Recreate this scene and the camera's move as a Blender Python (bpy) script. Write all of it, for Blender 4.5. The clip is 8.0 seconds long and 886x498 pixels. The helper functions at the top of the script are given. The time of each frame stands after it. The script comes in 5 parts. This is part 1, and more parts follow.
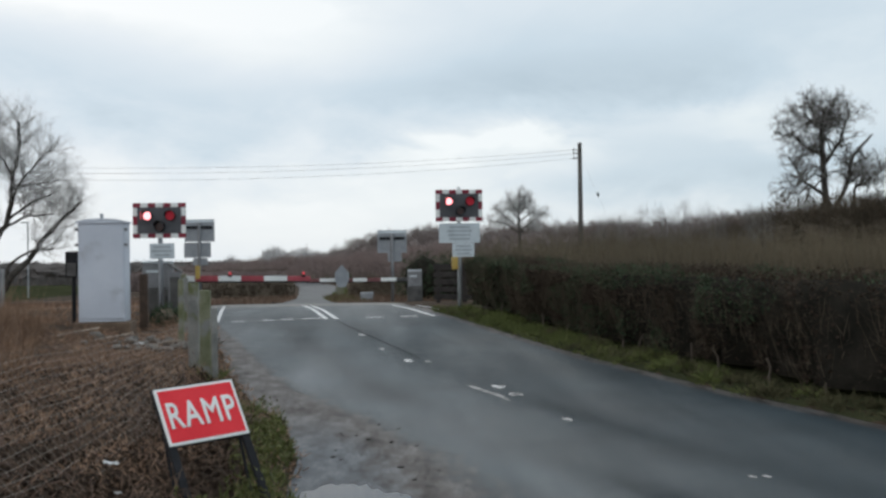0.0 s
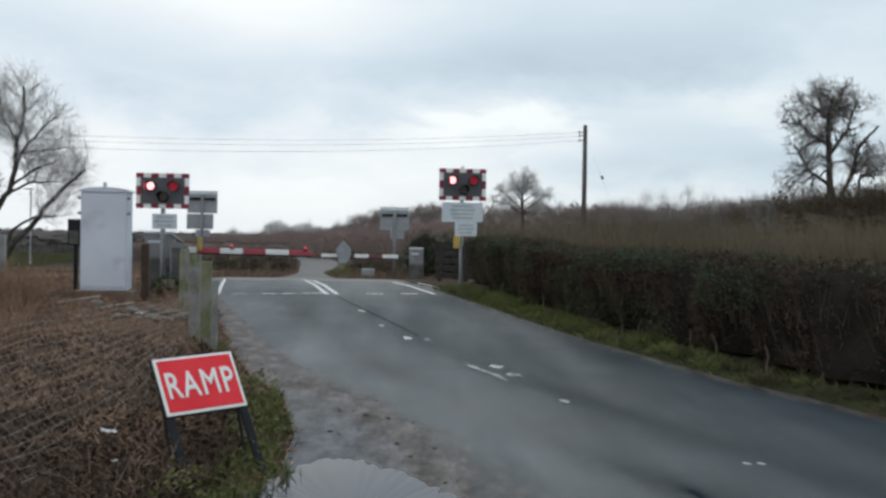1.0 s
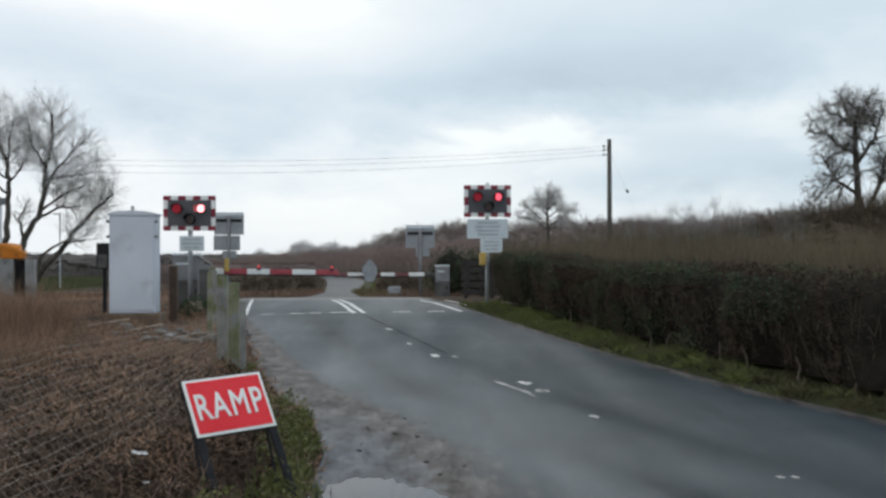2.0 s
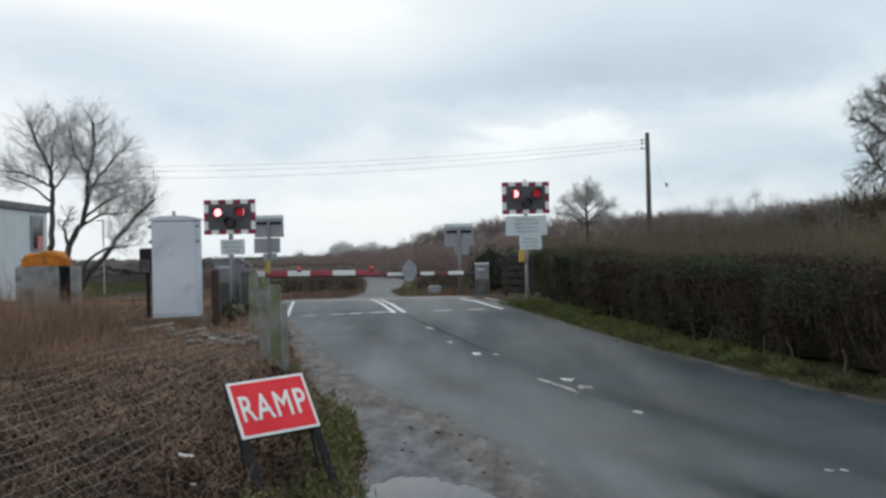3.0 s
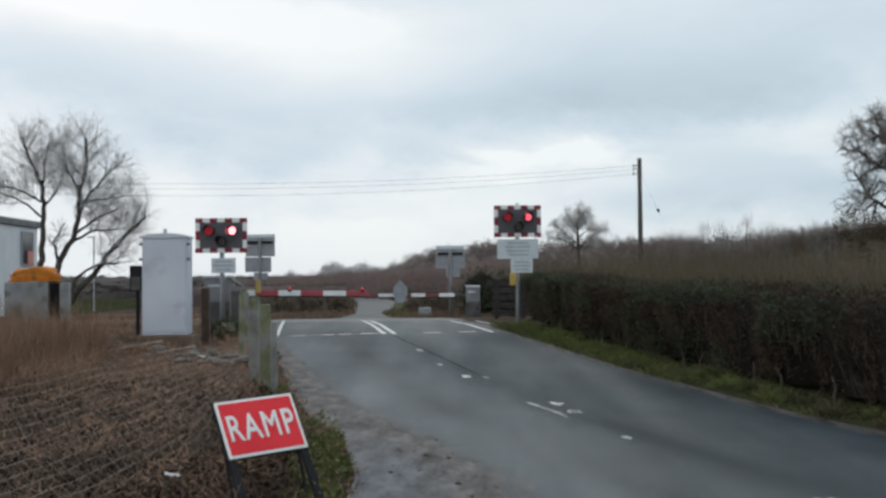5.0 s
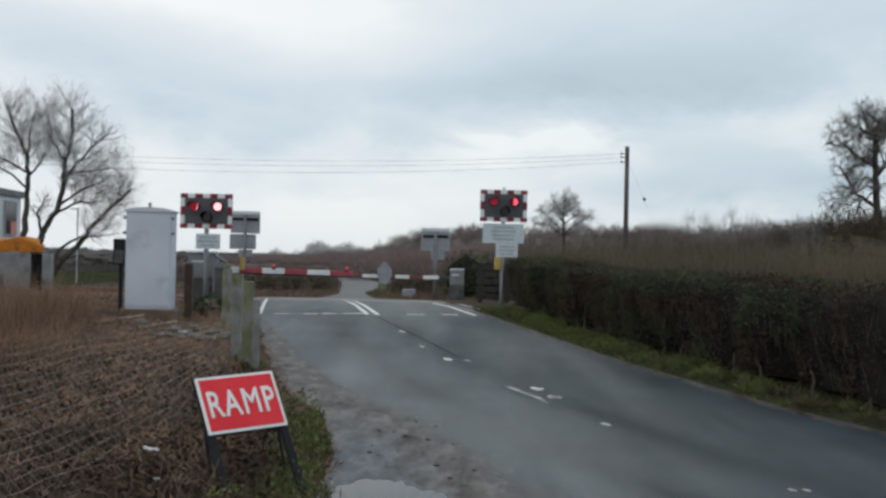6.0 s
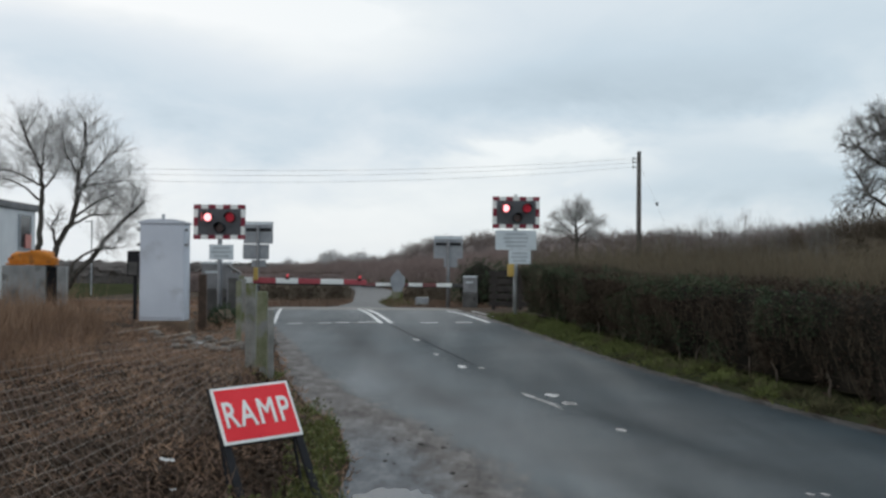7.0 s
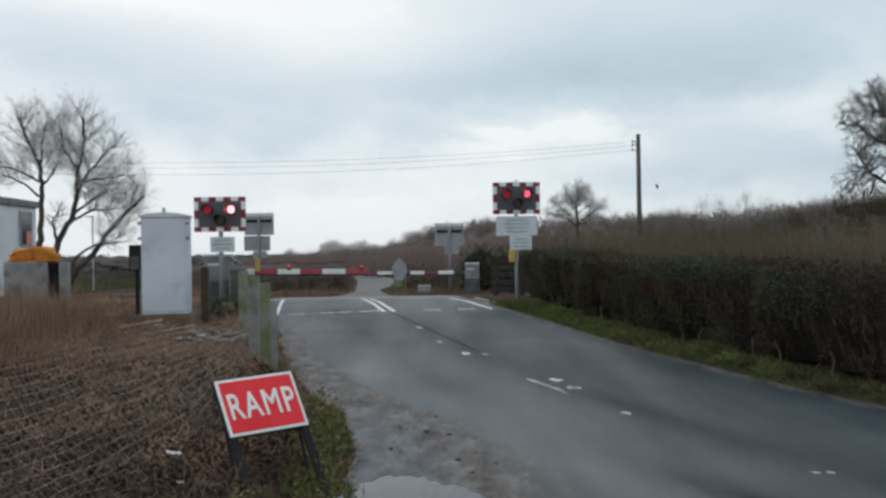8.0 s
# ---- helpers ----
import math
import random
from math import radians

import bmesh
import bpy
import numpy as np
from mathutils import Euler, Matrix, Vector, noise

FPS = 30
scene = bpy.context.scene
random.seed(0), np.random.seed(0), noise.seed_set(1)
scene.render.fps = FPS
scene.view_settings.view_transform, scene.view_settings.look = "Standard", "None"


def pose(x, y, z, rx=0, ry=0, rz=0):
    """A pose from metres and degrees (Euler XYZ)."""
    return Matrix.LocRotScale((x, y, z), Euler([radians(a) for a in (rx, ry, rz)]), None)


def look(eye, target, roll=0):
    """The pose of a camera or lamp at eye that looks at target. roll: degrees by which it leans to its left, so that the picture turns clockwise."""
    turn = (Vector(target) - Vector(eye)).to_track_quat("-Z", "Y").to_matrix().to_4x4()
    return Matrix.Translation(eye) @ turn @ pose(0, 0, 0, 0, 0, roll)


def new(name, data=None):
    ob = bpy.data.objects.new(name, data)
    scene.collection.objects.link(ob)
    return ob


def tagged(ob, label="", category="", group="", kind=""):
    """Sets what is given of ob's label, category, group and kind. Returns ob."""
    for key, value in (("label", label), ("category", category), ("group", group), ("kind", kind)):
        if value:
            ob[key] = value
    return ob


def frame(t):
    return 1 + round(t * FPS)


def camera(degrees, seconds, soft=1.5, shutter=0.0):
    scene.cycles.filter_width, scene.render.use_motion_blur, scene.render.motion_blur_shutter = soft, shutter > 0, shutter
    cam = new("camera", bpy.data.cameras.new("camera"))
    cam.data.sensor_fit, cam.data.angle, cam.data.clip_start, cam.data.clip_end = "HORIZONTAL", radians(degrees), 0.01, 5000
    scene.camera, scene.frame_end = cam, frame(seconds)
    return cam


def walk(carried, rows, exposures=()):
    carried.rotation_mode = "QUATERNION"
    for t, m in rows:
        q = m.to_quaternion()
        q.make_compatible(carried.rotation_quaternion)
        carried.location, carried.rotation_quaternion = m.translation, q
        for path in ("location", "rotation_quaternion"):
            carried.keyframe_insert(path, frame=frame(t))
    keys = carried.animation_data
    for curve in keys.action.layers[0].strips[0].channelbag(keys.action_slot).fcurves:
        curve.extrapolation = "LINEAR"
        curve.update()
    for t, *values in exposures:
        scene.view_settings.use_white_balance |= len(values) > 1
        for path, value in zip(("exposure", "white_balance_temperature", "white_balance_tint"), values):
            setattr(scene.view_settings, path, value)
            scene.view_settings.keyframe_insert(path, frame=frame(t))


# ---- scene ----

# ---------------------------------------------------------------- camera
LENS = 45.93
EYE = (0.0, 0.0, 1.7)
cam = camera(LENS, 8.0, soft=2.75)
ROWS = [
    (0.0, 90.485, 0.783, -3.384),
    (0.5, 89.484, -0.781, -2.620),
    (1.0, 89.316, -0.917, -3.267),
    (1.2, 89.880, -0.395, -3.215),
    (2.3, 90.246, 0.623, -1.205),
    (2.5, 90.022, 1.368, -0.888),
    (3.0, 90.181, 1.406, 0.290),
    (3.5, 90.000, 1.550, -0.000),
    (4.0, 89.938, 1.450, 0.324),
    (4.5, 90.998, 1.168, 0.200),
    (4.7, 91.555, 1.102, 0.155),
    (5.8, 90.470, -1.497, -1.253),
    (6.0, 90.428, -1.196, -1.032),
    (6.5, 90.772, -1.222, -0.370),
    (7.0, 90.836, -0.429, -0.321),
    (7.5, 90.274, 0.221, -0.588),
    (8.0, 90.142, 0.868, -0.246),
]
walk(cam, [(t, pose(*EYE, rx, ry, rz)) for t, rx, ry, rz in ROWS],
     exposures=((0.0, 0.02), (0.5, 0.03), (1.0, 0.08), (2.5, 0.09), (3.5, 0.04), (4.5, 0.02), (6.0, -0.06), (7.0, -0.02), (8.0, -0.03)))

# ---------------------------------------------------------------- world, sun, exposure
world = bpy.data.worlds.new("overcast_sky")
scene.world = world
world.use_nodes = True


CLOUDS = (
    # bearing, height, half width, half height, thickness (negative: a bright break)
    (-0.35, 0.19, 0.15, 0.034, 0.289), (-0.24, 0.15, 0.17, 0.034, 0.204), (0.06, 0.158, 0.22, 0.034, 0.221), (0.2, 0.165, 0.2, 0.046, 0.289),
    (-0.14, 0.112, 0.17, 0.022, 0.187), (0.32, 0.205, 0.2, 0.06, 0.187), (0.06, 0.225, 0.13, 0.034, 0.102), (0.33, 0.08, 0.14, 0.036, 0.38),
    (-0.28, 0.240, 0.19, 0.036, -0.50), (-0.1, 0.215, 0.12, 0.034, -0.26), (-0.39, 0.125, 0.08, 0.03, -0.1), (0.08, 0.101, 0.085, 0.012, -0.42),
    (0.155, 0.106, 0.045, 0.012, -0.26), (0.335, 0.122, 0.07, 0.015, -0.34), (-0.09, 0.042, 0.16, 0.026, -0.2), (0.02, 0.07, 0.07, 0.02, -0.14))


def build_sky():
    """An overcast sky: a thin veil over a clear one, with thicker clouds and bright breaks that noise tears up."""
    nt = world.node_tree
    nt.nodes.clear()
    N, L = nt.nodes.new, nt.links.new
    out = N("ShaderNodeOutputWorld")
    sky = N("ShaderNodeTexSky")
    sky.sky_type, sky.sun_disc = "NISHITA", False
    sky.sun_elevation, sky.sun_rotation = radians(24), radians(20)
    sky_bg = N("ShaderNodeBackground")
    sky_bg.inputs[1].default_value = 0.05
    L(sky.outputs[0], sky_bg.inputs[0])
    tc = N("ShaderNodeTexCoord")
    sep = N("ShaderNodeSeparateXYZ")
    L(tc.outputs["Generated"], sep.inputs[0])

    def maths(op, a, b=0.0, c=0.0):
        n = N("ShaderNodeMath")
        n.operation = op
        for i, v in enumerate((a, b, c)):
            if isinstance(v, (int, float)):
                n.inputs[i].default_value = v
            else:
                L(v, n.inputs[i])
        return n.outputs[0]

    high = maths("ADD", maths("MAXIMUM", sep.outputs[2], 0.0), 0.16)
    flat = N("ShaderNodeCombineXYZ")
    L(maths("DIVIDE", sep.outputs[0], high), flat.inputs[0]), L(maths("DIVIDE", sep.outputs[1], high), flat.inputs[1])
    shift = N("ShaderNodeVectorMath")
    shift.operation = "ADD"
    shift.inputs[1].default_value = SKY_SHIFT
    L(flat.outputs[0], shift.inputs[0])

    def clouds(base, scale, detail, rough, lift=0.0):
        n = N("ShaderNodeTexNoise")
        n.inputs["Scale"].default_value, n.inputs["Detail"].default_value = scale, detail
        n.inputs["Roughness"].default_value, n.inputs["Distortion"].default_value = rough, 0.3
        v = N("ShaderNodeVectorMath")
        v.operation = "ADD"
        v.inputs[1].default_value = (0.0, 0.0, lift)
        L(base, v.inputs[0]), L(v.outputs[0], n.inputs["Vector"])
        return maths("SUBTRACT", n.outputs["Fac"], 0.5)

    puffs = N("ShaderNodeMapping")
    puffs.inputs["Rotation"].default_value, puffs.inputs["Scale"].default_value = (0, radians(-6), 0), (1.0, 1.0, 2.1)
    L(tc.outputs["Generated"], puffs.inputs["Vector"])
    big, small, other = clouds(shift.outputs[0], SKY_SCALE, 4.0, 0.5), clouds(puffs.outputs[0], 8.0, 8.0, 0.60), clouds(puffs.outputs[0], 5.0, 4.0, 0.5, 4.0)
    u = maths("MULTIPLY_ADD", other, 0.16, sep.outputs[0])
    v = maths("ADD", maths("MULTIPLY_ADD", big, 0.07, sep.outputs[2]), maths("MULTIPLY", small, 0.070))
    front = maths("GREATER_THAN", sep.outputs[1], 0.0)
    total = maths("MULTIPLY_ADD", small, 0.66, maths("MULTIPLY_ADD", big, 0.20, 0.34))
    for bearing, height, wide, tall, thick in CLOUDS:
        a = maths("MULTIPLY", maths("SUBTRACT", u, bearing), 1 / wide)
        b = maths("MULTIPLY", maths("SUBTRACT", v, height), 1 / tall)
        far = maths("MULTIPLY_ADD", a, a, maths("MULTIPLY", b, b))
        total = maths("MULTIPLY_ADD", maths("MULTIPLY", maths("POWER", 2.718, maths("MULTIPLY", far, -1.0)), front), thick, total)
    ramp = N("ShaderNodeValToRGB")
    e = ramp.color_ramp.elements
    stops = ((0.0, (0.90, 0.93, 0.94)), (0.20, (0.81, 0.855, 0.88)), (0.42, (0.72, 0.785, 0.838)), (0.68, (0.585, 0.685, 0.765)), (1.0, (0.45, 0.55, 0.63)))
    e[0].position, e[0].color = stops[0][0], (*stops[0][1], 1)
    e[1].position, e[1].color = stops[-1][0], (*stops[-1][1], 1)
    for pos, col in stops[1:-1]:
        e.new(pos).color = (*col, 1)
    L(total, ramp.inputs[0])
    # the cloud is a little thinner, and its light warmer, towards the west
    across = maths("MINIMUM", maths("MAXIMUM", sep.outputs[0], -0.7), 0.7)
    side = N("ShaderNodeCombineXYZ")
    for i, (whole, slope) in enumerate(((1.025, 0.36), (1.045, 0.24), (1.06, 0.17))):
        L(maths("SUBTRACT", whole, maths("MULTIPLY", across, slope)), side.inputs[i])
    scaled = N("ShaderNodeVectorMath")
    scaled.operation = "MULTIPLY"
    L(ramp.outputs[0], scaled.inputs[0]), L(side.outputs[0], scaled.inputs[1])
    bg = N("ShaderNodeBackground")
    bg.inputs[1].default_value = 1.0
    L(scaled.outputs[0], bg.inputs[0])
    cover = N("ShaderNodeMixShader")
    cover.inputs[0].default_value = 0.93
    L(sky_bg.outputs[0], cover.inputs[1]), L(bg.outputs[0], cover.inputs[2]), L(cover.outputs[0], out.inputs[0])


SKY_SCALE, SKY_SHIFT = 1.25, (3.1, 0.4, 0.0)
build_sky()
sun = new("sun", bpy.data.lights.new("sun", "SUN"))
sun.data.energy, sun.data.angle, sun.data.color = 0.5, radians(25), (1.0, 0.97, 0.93)
sun.matrix_world = look((0, 0, 0), (-0.3, -0.86, -0.42))


# ---------------------------------------------------------------- materials
def material(name, dark, light, scale=6.0, rough=0.8, bump=0.3, metal=0.0, fine=60.0, island=0.0, each=0.0, spots=None, spec=0.5):
    """Two-scale noise between two base colours, with fine grain in the relief; spots: (colour, scale, amount)."""
    m = bpy.data.materials.new(name)
    m.use_nodes = True
    nt = m.node_tree
    N, L = nt.nodes.new, nt.links.new
    bsdf = nt.nodes["Principled BSDF"]
    tc = N("ShaderNodeTexCoord")
    geo = N("ShaderNodeNewGeometry")
    a, b = N("ShaderNodeTexNoise"), N("ShaderNodeTexNoise")
    for n, s, d in ((a, scale, 4.0), (b, fine, 3.0)):
        n.inputs["Scale"].default_value, n.inputs["Detail"].default_value = s, d
        L(geo.outputs["Position"] if not metal and not each else tc.outputs["Object"], n.inputs["Vector"])
    blend = N("ShaderNodeMath")
    blend.operation = "MULTIPLY_ADD"
    blend.inputs[1].default_value = 0.35
    L(b.outputs["Fac"], blend.inputs[0])
    half = N("ShaderNodeMath")
    half.operation = "MULTIPLY"
    half.inputs[1].default_value = 0.65
    L(a.outputs["Fac"], half.inputs[0]), L(half.outputs[0], blend.inputs[2])
    fac = blend.outputs[0]
    spread = N("ShaderNodeMapRange")
    spread.inputs["From Min"].default_value, spread.inputs["From Max"].default_value = 0.36, 0.64
    L(fac, spread.inputs["Value"])
    fac = spread.outputs[0]
    for on, amount, node in ((island, island, geo), (each, each, None)):
        if not on:
            continue
        src = geo.outputs["Random Per Island"] if node else N("ShaderNodeObjectInfo").outputs["Random"]
        k = N("ShaderNodeMix")
        k.inputs["Factor"].default_value = amount
        L(fac, k.inputs["A"]), L(src, k.inputs["B"])
        fac = k.outputs["Result"]
    mix = N("ShaderNodeMix")
    mix.data_type = "RGBA"
    mix.inputs["A"].default_value, mix.inputs["B"].default_value = (*dark, 1), (*light, 1)
    L(fac, mix.inputs["Factor"])
    colour = mix.outputs["Result"]
    if spots:
        c = N("ShaderNodeTexNoise")
        c.inputs["Scale"].default_value, c.inputs["Detail"].default_value = spots[1], 6.0
        L(geo.outputs["Position"], c.inputs["Vector"])
        r = N("ShaderNodeMapRange")
        r.inputs["From Min"].default_value, r.inputs["From Max"].default_value = 0.62 - 0.25 * spots[2], 0.72 - 0.2 * spots[2]
        L(c.outputs["Fac"], r.inputs["Value"])
        m2 = N("ShaderNodeMix")
        m2.data_type = "RGBA"
        m2.inputs["B"].default_value = (*spots[0], 1)
        L(r.outputs[0], m2.inputs["Factor"]), L(colour, m2.inputs["A"])
        colour = m2.outputs["Result"]
    L(colour, bsdf.inputs["Base Color"])
    bsdf.inputs["Roughness"].default_value, bsdf.inputs["Metallic"].default_value = rough, metal
    bsdf.inputs["Specular IOR Level"].default_value = spec
    if bump:
        bp = N("ShaderNodeBump")
        bp.inputs["Strength"].default_value, bp.inputs["Distance"].default_value = bump, 0.02
        L(b.outputs["Fac"], bp.inputs["Height"]), L(bp.outputs[0], bsdf.inputs["Normal"])
    return m


def glow(name, colour, strength):
    m = bpy.data.materials.new(name)
    m.use_nodes = True
    b = m.node_tree.nodes["Principled BSDF"]
    b.inputs["Base Color"].default_value = (*colour, 1)
    b.inputs["Emission Color"].default_value = (*colour, 1)
    b.inputs["Emission Strength"].default_value = strength
    return m


SOIL = material("soil", (0.030, 0.022, 0.016), (0.085, 0.058, 0.040), 2.2, 1.0, 0.6, fine=25, spec=0.1)
FIELD = material("field_grass", (0.030, 0.036, 0.019), (0.060, 0.062, 0.034), 0.4, 1.0, 0.4, fine=8, spec=0.0)
ASPHALT = material("asphalt", (0.020, 0.033, 0.041), (0.039, 0.059, 0.071), 0.7, 0.6, 0.45, fine=140, spec=0.45)


def weather_asphalt():
    """Damp streaks along the lanes, and mud where the mesh says so."""
    nt = ASPHALT.node_tree
    N, L = nt.nodes.new, nt.links.new
    bsdf = nt.nodes["Principled BSDF"]
    geo = N("ShaderNodeNewGeometry")
    mp = N("ShaderNodeMapping")
    mp.inputs["Rotation"].default_value, mp.inputs["Scale"].default_value = (0, 0, radians(-12)), (1.1, 0.16, 1.0)
    L(geo.outputs["Position"], mp.inputs["Vector"])
    streak = N("ShaderNodeTexNoise")
    streak.inputs["Scale"].default_value, streak.inputs["Detail"].default_value = 0.9, 4.0
    L(mp.outputs[0], streak.inputs["Vector"])
    rough = N("ShaderNodeMapRange")
    rough.inputs["From Min"].default_value, rough.inputs["From Max"].default_value = 0.35, 0.65
    rough.inputs["To Min"].default_value, rough.inputs["To Max"].default_value = 0.56, 0.70
    L(streak.outputs["Fac"], rough.inputs["Value"])
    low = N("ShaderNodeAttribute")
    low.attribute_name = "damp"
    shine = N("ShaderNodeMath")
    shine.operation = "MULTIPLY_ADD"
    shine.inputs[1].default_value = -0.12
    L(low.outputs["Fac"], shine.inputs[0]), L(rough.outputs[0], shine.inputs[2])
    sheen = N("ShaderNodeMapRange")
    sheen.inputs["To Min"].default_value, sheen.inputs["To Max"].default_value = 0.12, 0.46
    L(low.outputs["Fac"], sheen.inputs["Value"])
    at = N("ShaderNodeAttribute")
    at.attribute_name = "mud"
    lie = N("ShaderNodeMapping")
    lie.inputs["Scale"].default_value = (1.0, 0.42, 1.0)
    L(geo.outputs["Position"], lie.inputs["Vector"])
    blot = N("ShaderNodeTexNoise")
    blot.inputs["Scale"].default_value, blot.inputs["Detail"].default_value, blot.inputs["Roughness"].default_value = 5.0, 10.0, 0.75
    L(lie.outputs[0], blot.inputs["Vector"])
    add = N("ShaderNodeMath")
    add.operation = "ADD"
    L(at.outputs["Fac"], add.inputs[0]), L(blot.outputs["Fac"], add.inputs[1])
    mask = N("ShaderNodeMapRange")
    mask.inputs["From Min"].default_value, mask.inputs["From Max"].default_value = 0.88, 1.12
    L(add.outputs[0], mask.inputs["Value"])
    tint = N("ShaderNodeTexNoise")
    tint.inputs["Scale"].default_value, tint.inputs["Detail"].default_value, tint.inputs["Roughness"].default_value = 4.5, 10.0, 0.72
    L(lie.outputs[0], tint.inputs["Vector"])
    mud = N("ShaderNodeValToRGB")
    e = mud.color_ramp.elements
    e[0].position, e[0].color = 0.36, (0.034, 0.030, 0.028, 1)
    e[1].position, e[1].color = 0.64, (0.118, 0.111, 0.110, 1)
    e.new(0.50).color = (0.086, 0.075, 0.070, 1)
    L(tint.outputs["Fac"], mud.inputs[0])
    near = N("ShaderNodeMapRange")
    near.inputs["From Min"].default_value, near.inputs["From Max"].default_value = 1.25, 1.5
    L(add.outputs[0], near.inputs["Value"])
    grit = N("ShaderNodeMix")
    grit.data_type = "RGBA"
    grit.inputs["B"].default_value = (0.088, 0.098, 0.110, 1)
    pull = N("ShaderNodeAttribute")
    pull.attribute_name = "silt"
    wash = N("ShaderNodeMath")
    wash.operation = "MULTIPLY"
    L(near.outputs[0], wash.inputs[0]), L(pull.outputs["Fac"], wash.inputs[1])
    L(wash.outputs[0], grit.inputs["Factor"]), L(mud.outputs[0], grit.inputs["A"])
    mix = N("ShaderNodeMix")
    mix.data_type = "RGBA"
    old = bsdf.inputs["Base Color"].links[0].from_socket
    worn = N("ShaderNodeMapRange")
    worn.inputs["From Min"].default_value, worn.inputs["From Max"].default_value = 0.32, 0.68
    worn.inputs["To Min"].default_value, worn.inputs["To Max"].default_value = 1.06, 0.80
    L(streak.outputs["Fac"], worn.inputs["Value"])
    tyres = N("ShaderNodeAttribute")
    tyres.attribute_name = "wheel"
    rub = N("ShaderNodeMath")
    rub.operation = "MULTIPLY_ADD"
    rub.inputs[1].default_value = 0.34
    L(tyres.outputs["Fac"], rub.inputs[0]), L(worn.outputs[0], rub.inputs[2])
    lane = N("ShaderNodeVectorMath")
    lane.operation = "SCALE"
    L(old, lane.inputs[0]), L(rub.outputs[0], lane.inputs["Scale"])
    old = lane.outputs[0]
    L(mask.outputs[0], mix.inputs["Factor"]), L(old, mix.inputs["A"]), L(grit.outputs["Result"], mix.inputs["B"])
    L(mix.outputs["Result"], bsdf.inputs["Base Color"])
    dull = N("ShaderNodeMath")
    dull.operation = "MULTIPLY_ADD"
    dull.inputs[1].default_value, dull.inputs[2].default_value = -0.25, 1.0
    L(mask.outputs[0], dull.inputs[0])
    gloss = N("ShaderNodeMath")
    gloss.operation = "MULTIPLY"
    L(dull.outputs[0], gloss.inputs[0]), L(sheen.outputs[0], gloss.inputs[1])
    polish = N("ShaderNodeMath")
    polish.operation, polish.use_clamp = "MULTIPLY_ADD", True
    polish.inputs[1].default_value = 0.13
    L(tyres.outputs["Fac"], polish.inputs[0]), L(gloss.outputs[0], polish.inputs[2]), L(polish.outputs[0], bsdf.inputs["Specular IOR Level"])
    rmix = N("ShaderNodeMix")
    L(mask.outputs[0], rmix.inputs["Factor"]), L(shine.outputs[0], rmix.inputs["A"])
    wet = N("ShaderNodeMapRange")
    wet.inputs["From Min"].default_value, wet.inputs["From Max"].default_value = 0.4, 0.6
    wet.inputs["To Min"].default_value, wet.inputs["To Max"].default_value = 0.85, 0.50
    L(blot.outputs["Fac"], wet.inputs["Value"]), L(wet.outputs[0], rmix.inputs["B"])
    L(rmix.outputs["Result"], bsdf.inputs["Roughness"])


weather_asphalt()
DECK = material("crossing_deck", (0.17, 0.165, 0.155), (0.28, 0.27, 0.255), 3.0, 0.75, 0.3, spec=0.2)
# asphalt colour paled for the sky's grazing reflection on the wet far road
SHEENROAD = material("sky_sheen_asphalt", (0.060, 0.062, 0.064), (0.115, 0.117, 0.118), 0.8, 0.6, 0.3, fine=90, spec=0.3)
PUDDLE = material("puddle_water", (0.022, 0.028, 0.038), (0.034, 0.042, 0.055), 3.0, 0.08, 0.0, spec=0.20)
PAINT = material("road_paint", (0.34, 0.34, 0.34), (0.66, 0.66, 0.66), 6.0, 0.6, 0.3, spots=((0.10, 0.10, 0.105), 9.0, 0.42))
FRESH = material("bright_road_paint", (0.60, 0.60, 0.60), (0.80, 0.80, 0.79), 6.0, 0.6, 0.3, spots=((0.30, 0.30, 0.30), 9.0, 0.15))
WORN = material("worn_road_paint", (0.17, 0.17, 0.17), (0.36, 0.36, 0.36), 6.0, 0.6, 0.3, spots=((0.07, 0.07, 0.075), 7.0, 0.5))
GREYSTEEL = material("galvanised_steel", (0.34, 0.36, 0.38), (0.52, 0.54, 0.56), 5.0, 0.5, 0.1)
CABINET = material("pale_grey_paint", (0.56, 0.59, 0.66), (0.65, 0.68, 0.75), 1.6, 0.5, 0.05, spots=((0.49, 0.51, 0.56), 2.3, 0.25))
CONCRETE = material("weathered_concrete", (0.16, 0.16, 0.15), (0.32, 0.32, 0.30), 4.0, 0.9, 0.5, spots=((0.13, 0.14, 0.06), 3.0, 0.4))
MOSSY = material("mossy_concrete", (0.13, 0.14, 0.07), (0.26, 0.26, 0.18), 5.0, 0.95, 0.6, spots=((0.24, 0.24, 0.23), 4.0, 0.4))
BOARD = material("signal_board_grey", (0.075, 0.075, 0.085), (0.11, 0.11, 0.12), 8.0, 0.6, 0.1)
DARKMETAL = material("black_painted_steel", (0.010, 0.010, 0.012), (0.022, 0.022, 0.025), 8.0, 0.6, 0.2, spec=0.2)
RED = material("red_paint", (0.36, 0.05, 0.065), (0.48, 0.085, 0.105), 6.0, 0.5, 0.1)
BOARDRED = material("dark_red_blocks", (0.20, 0.022, 0.042), (0.30, 0.036, 0.060), 6.0, 0.55, 0.1, spec=0.3)
DULLRED = material("dull_red_paint", (0.16, 0.055, 0.055), (0.25, 0.095, 0.095), 6.0, 0.6, 0.1)
SIGNRED = material("red_reflective_sheet", (0.78, 0.030, 0.042), (0.88, 0.046, 0.058), 4.0, 0.5, 0.05, spec=0.25)
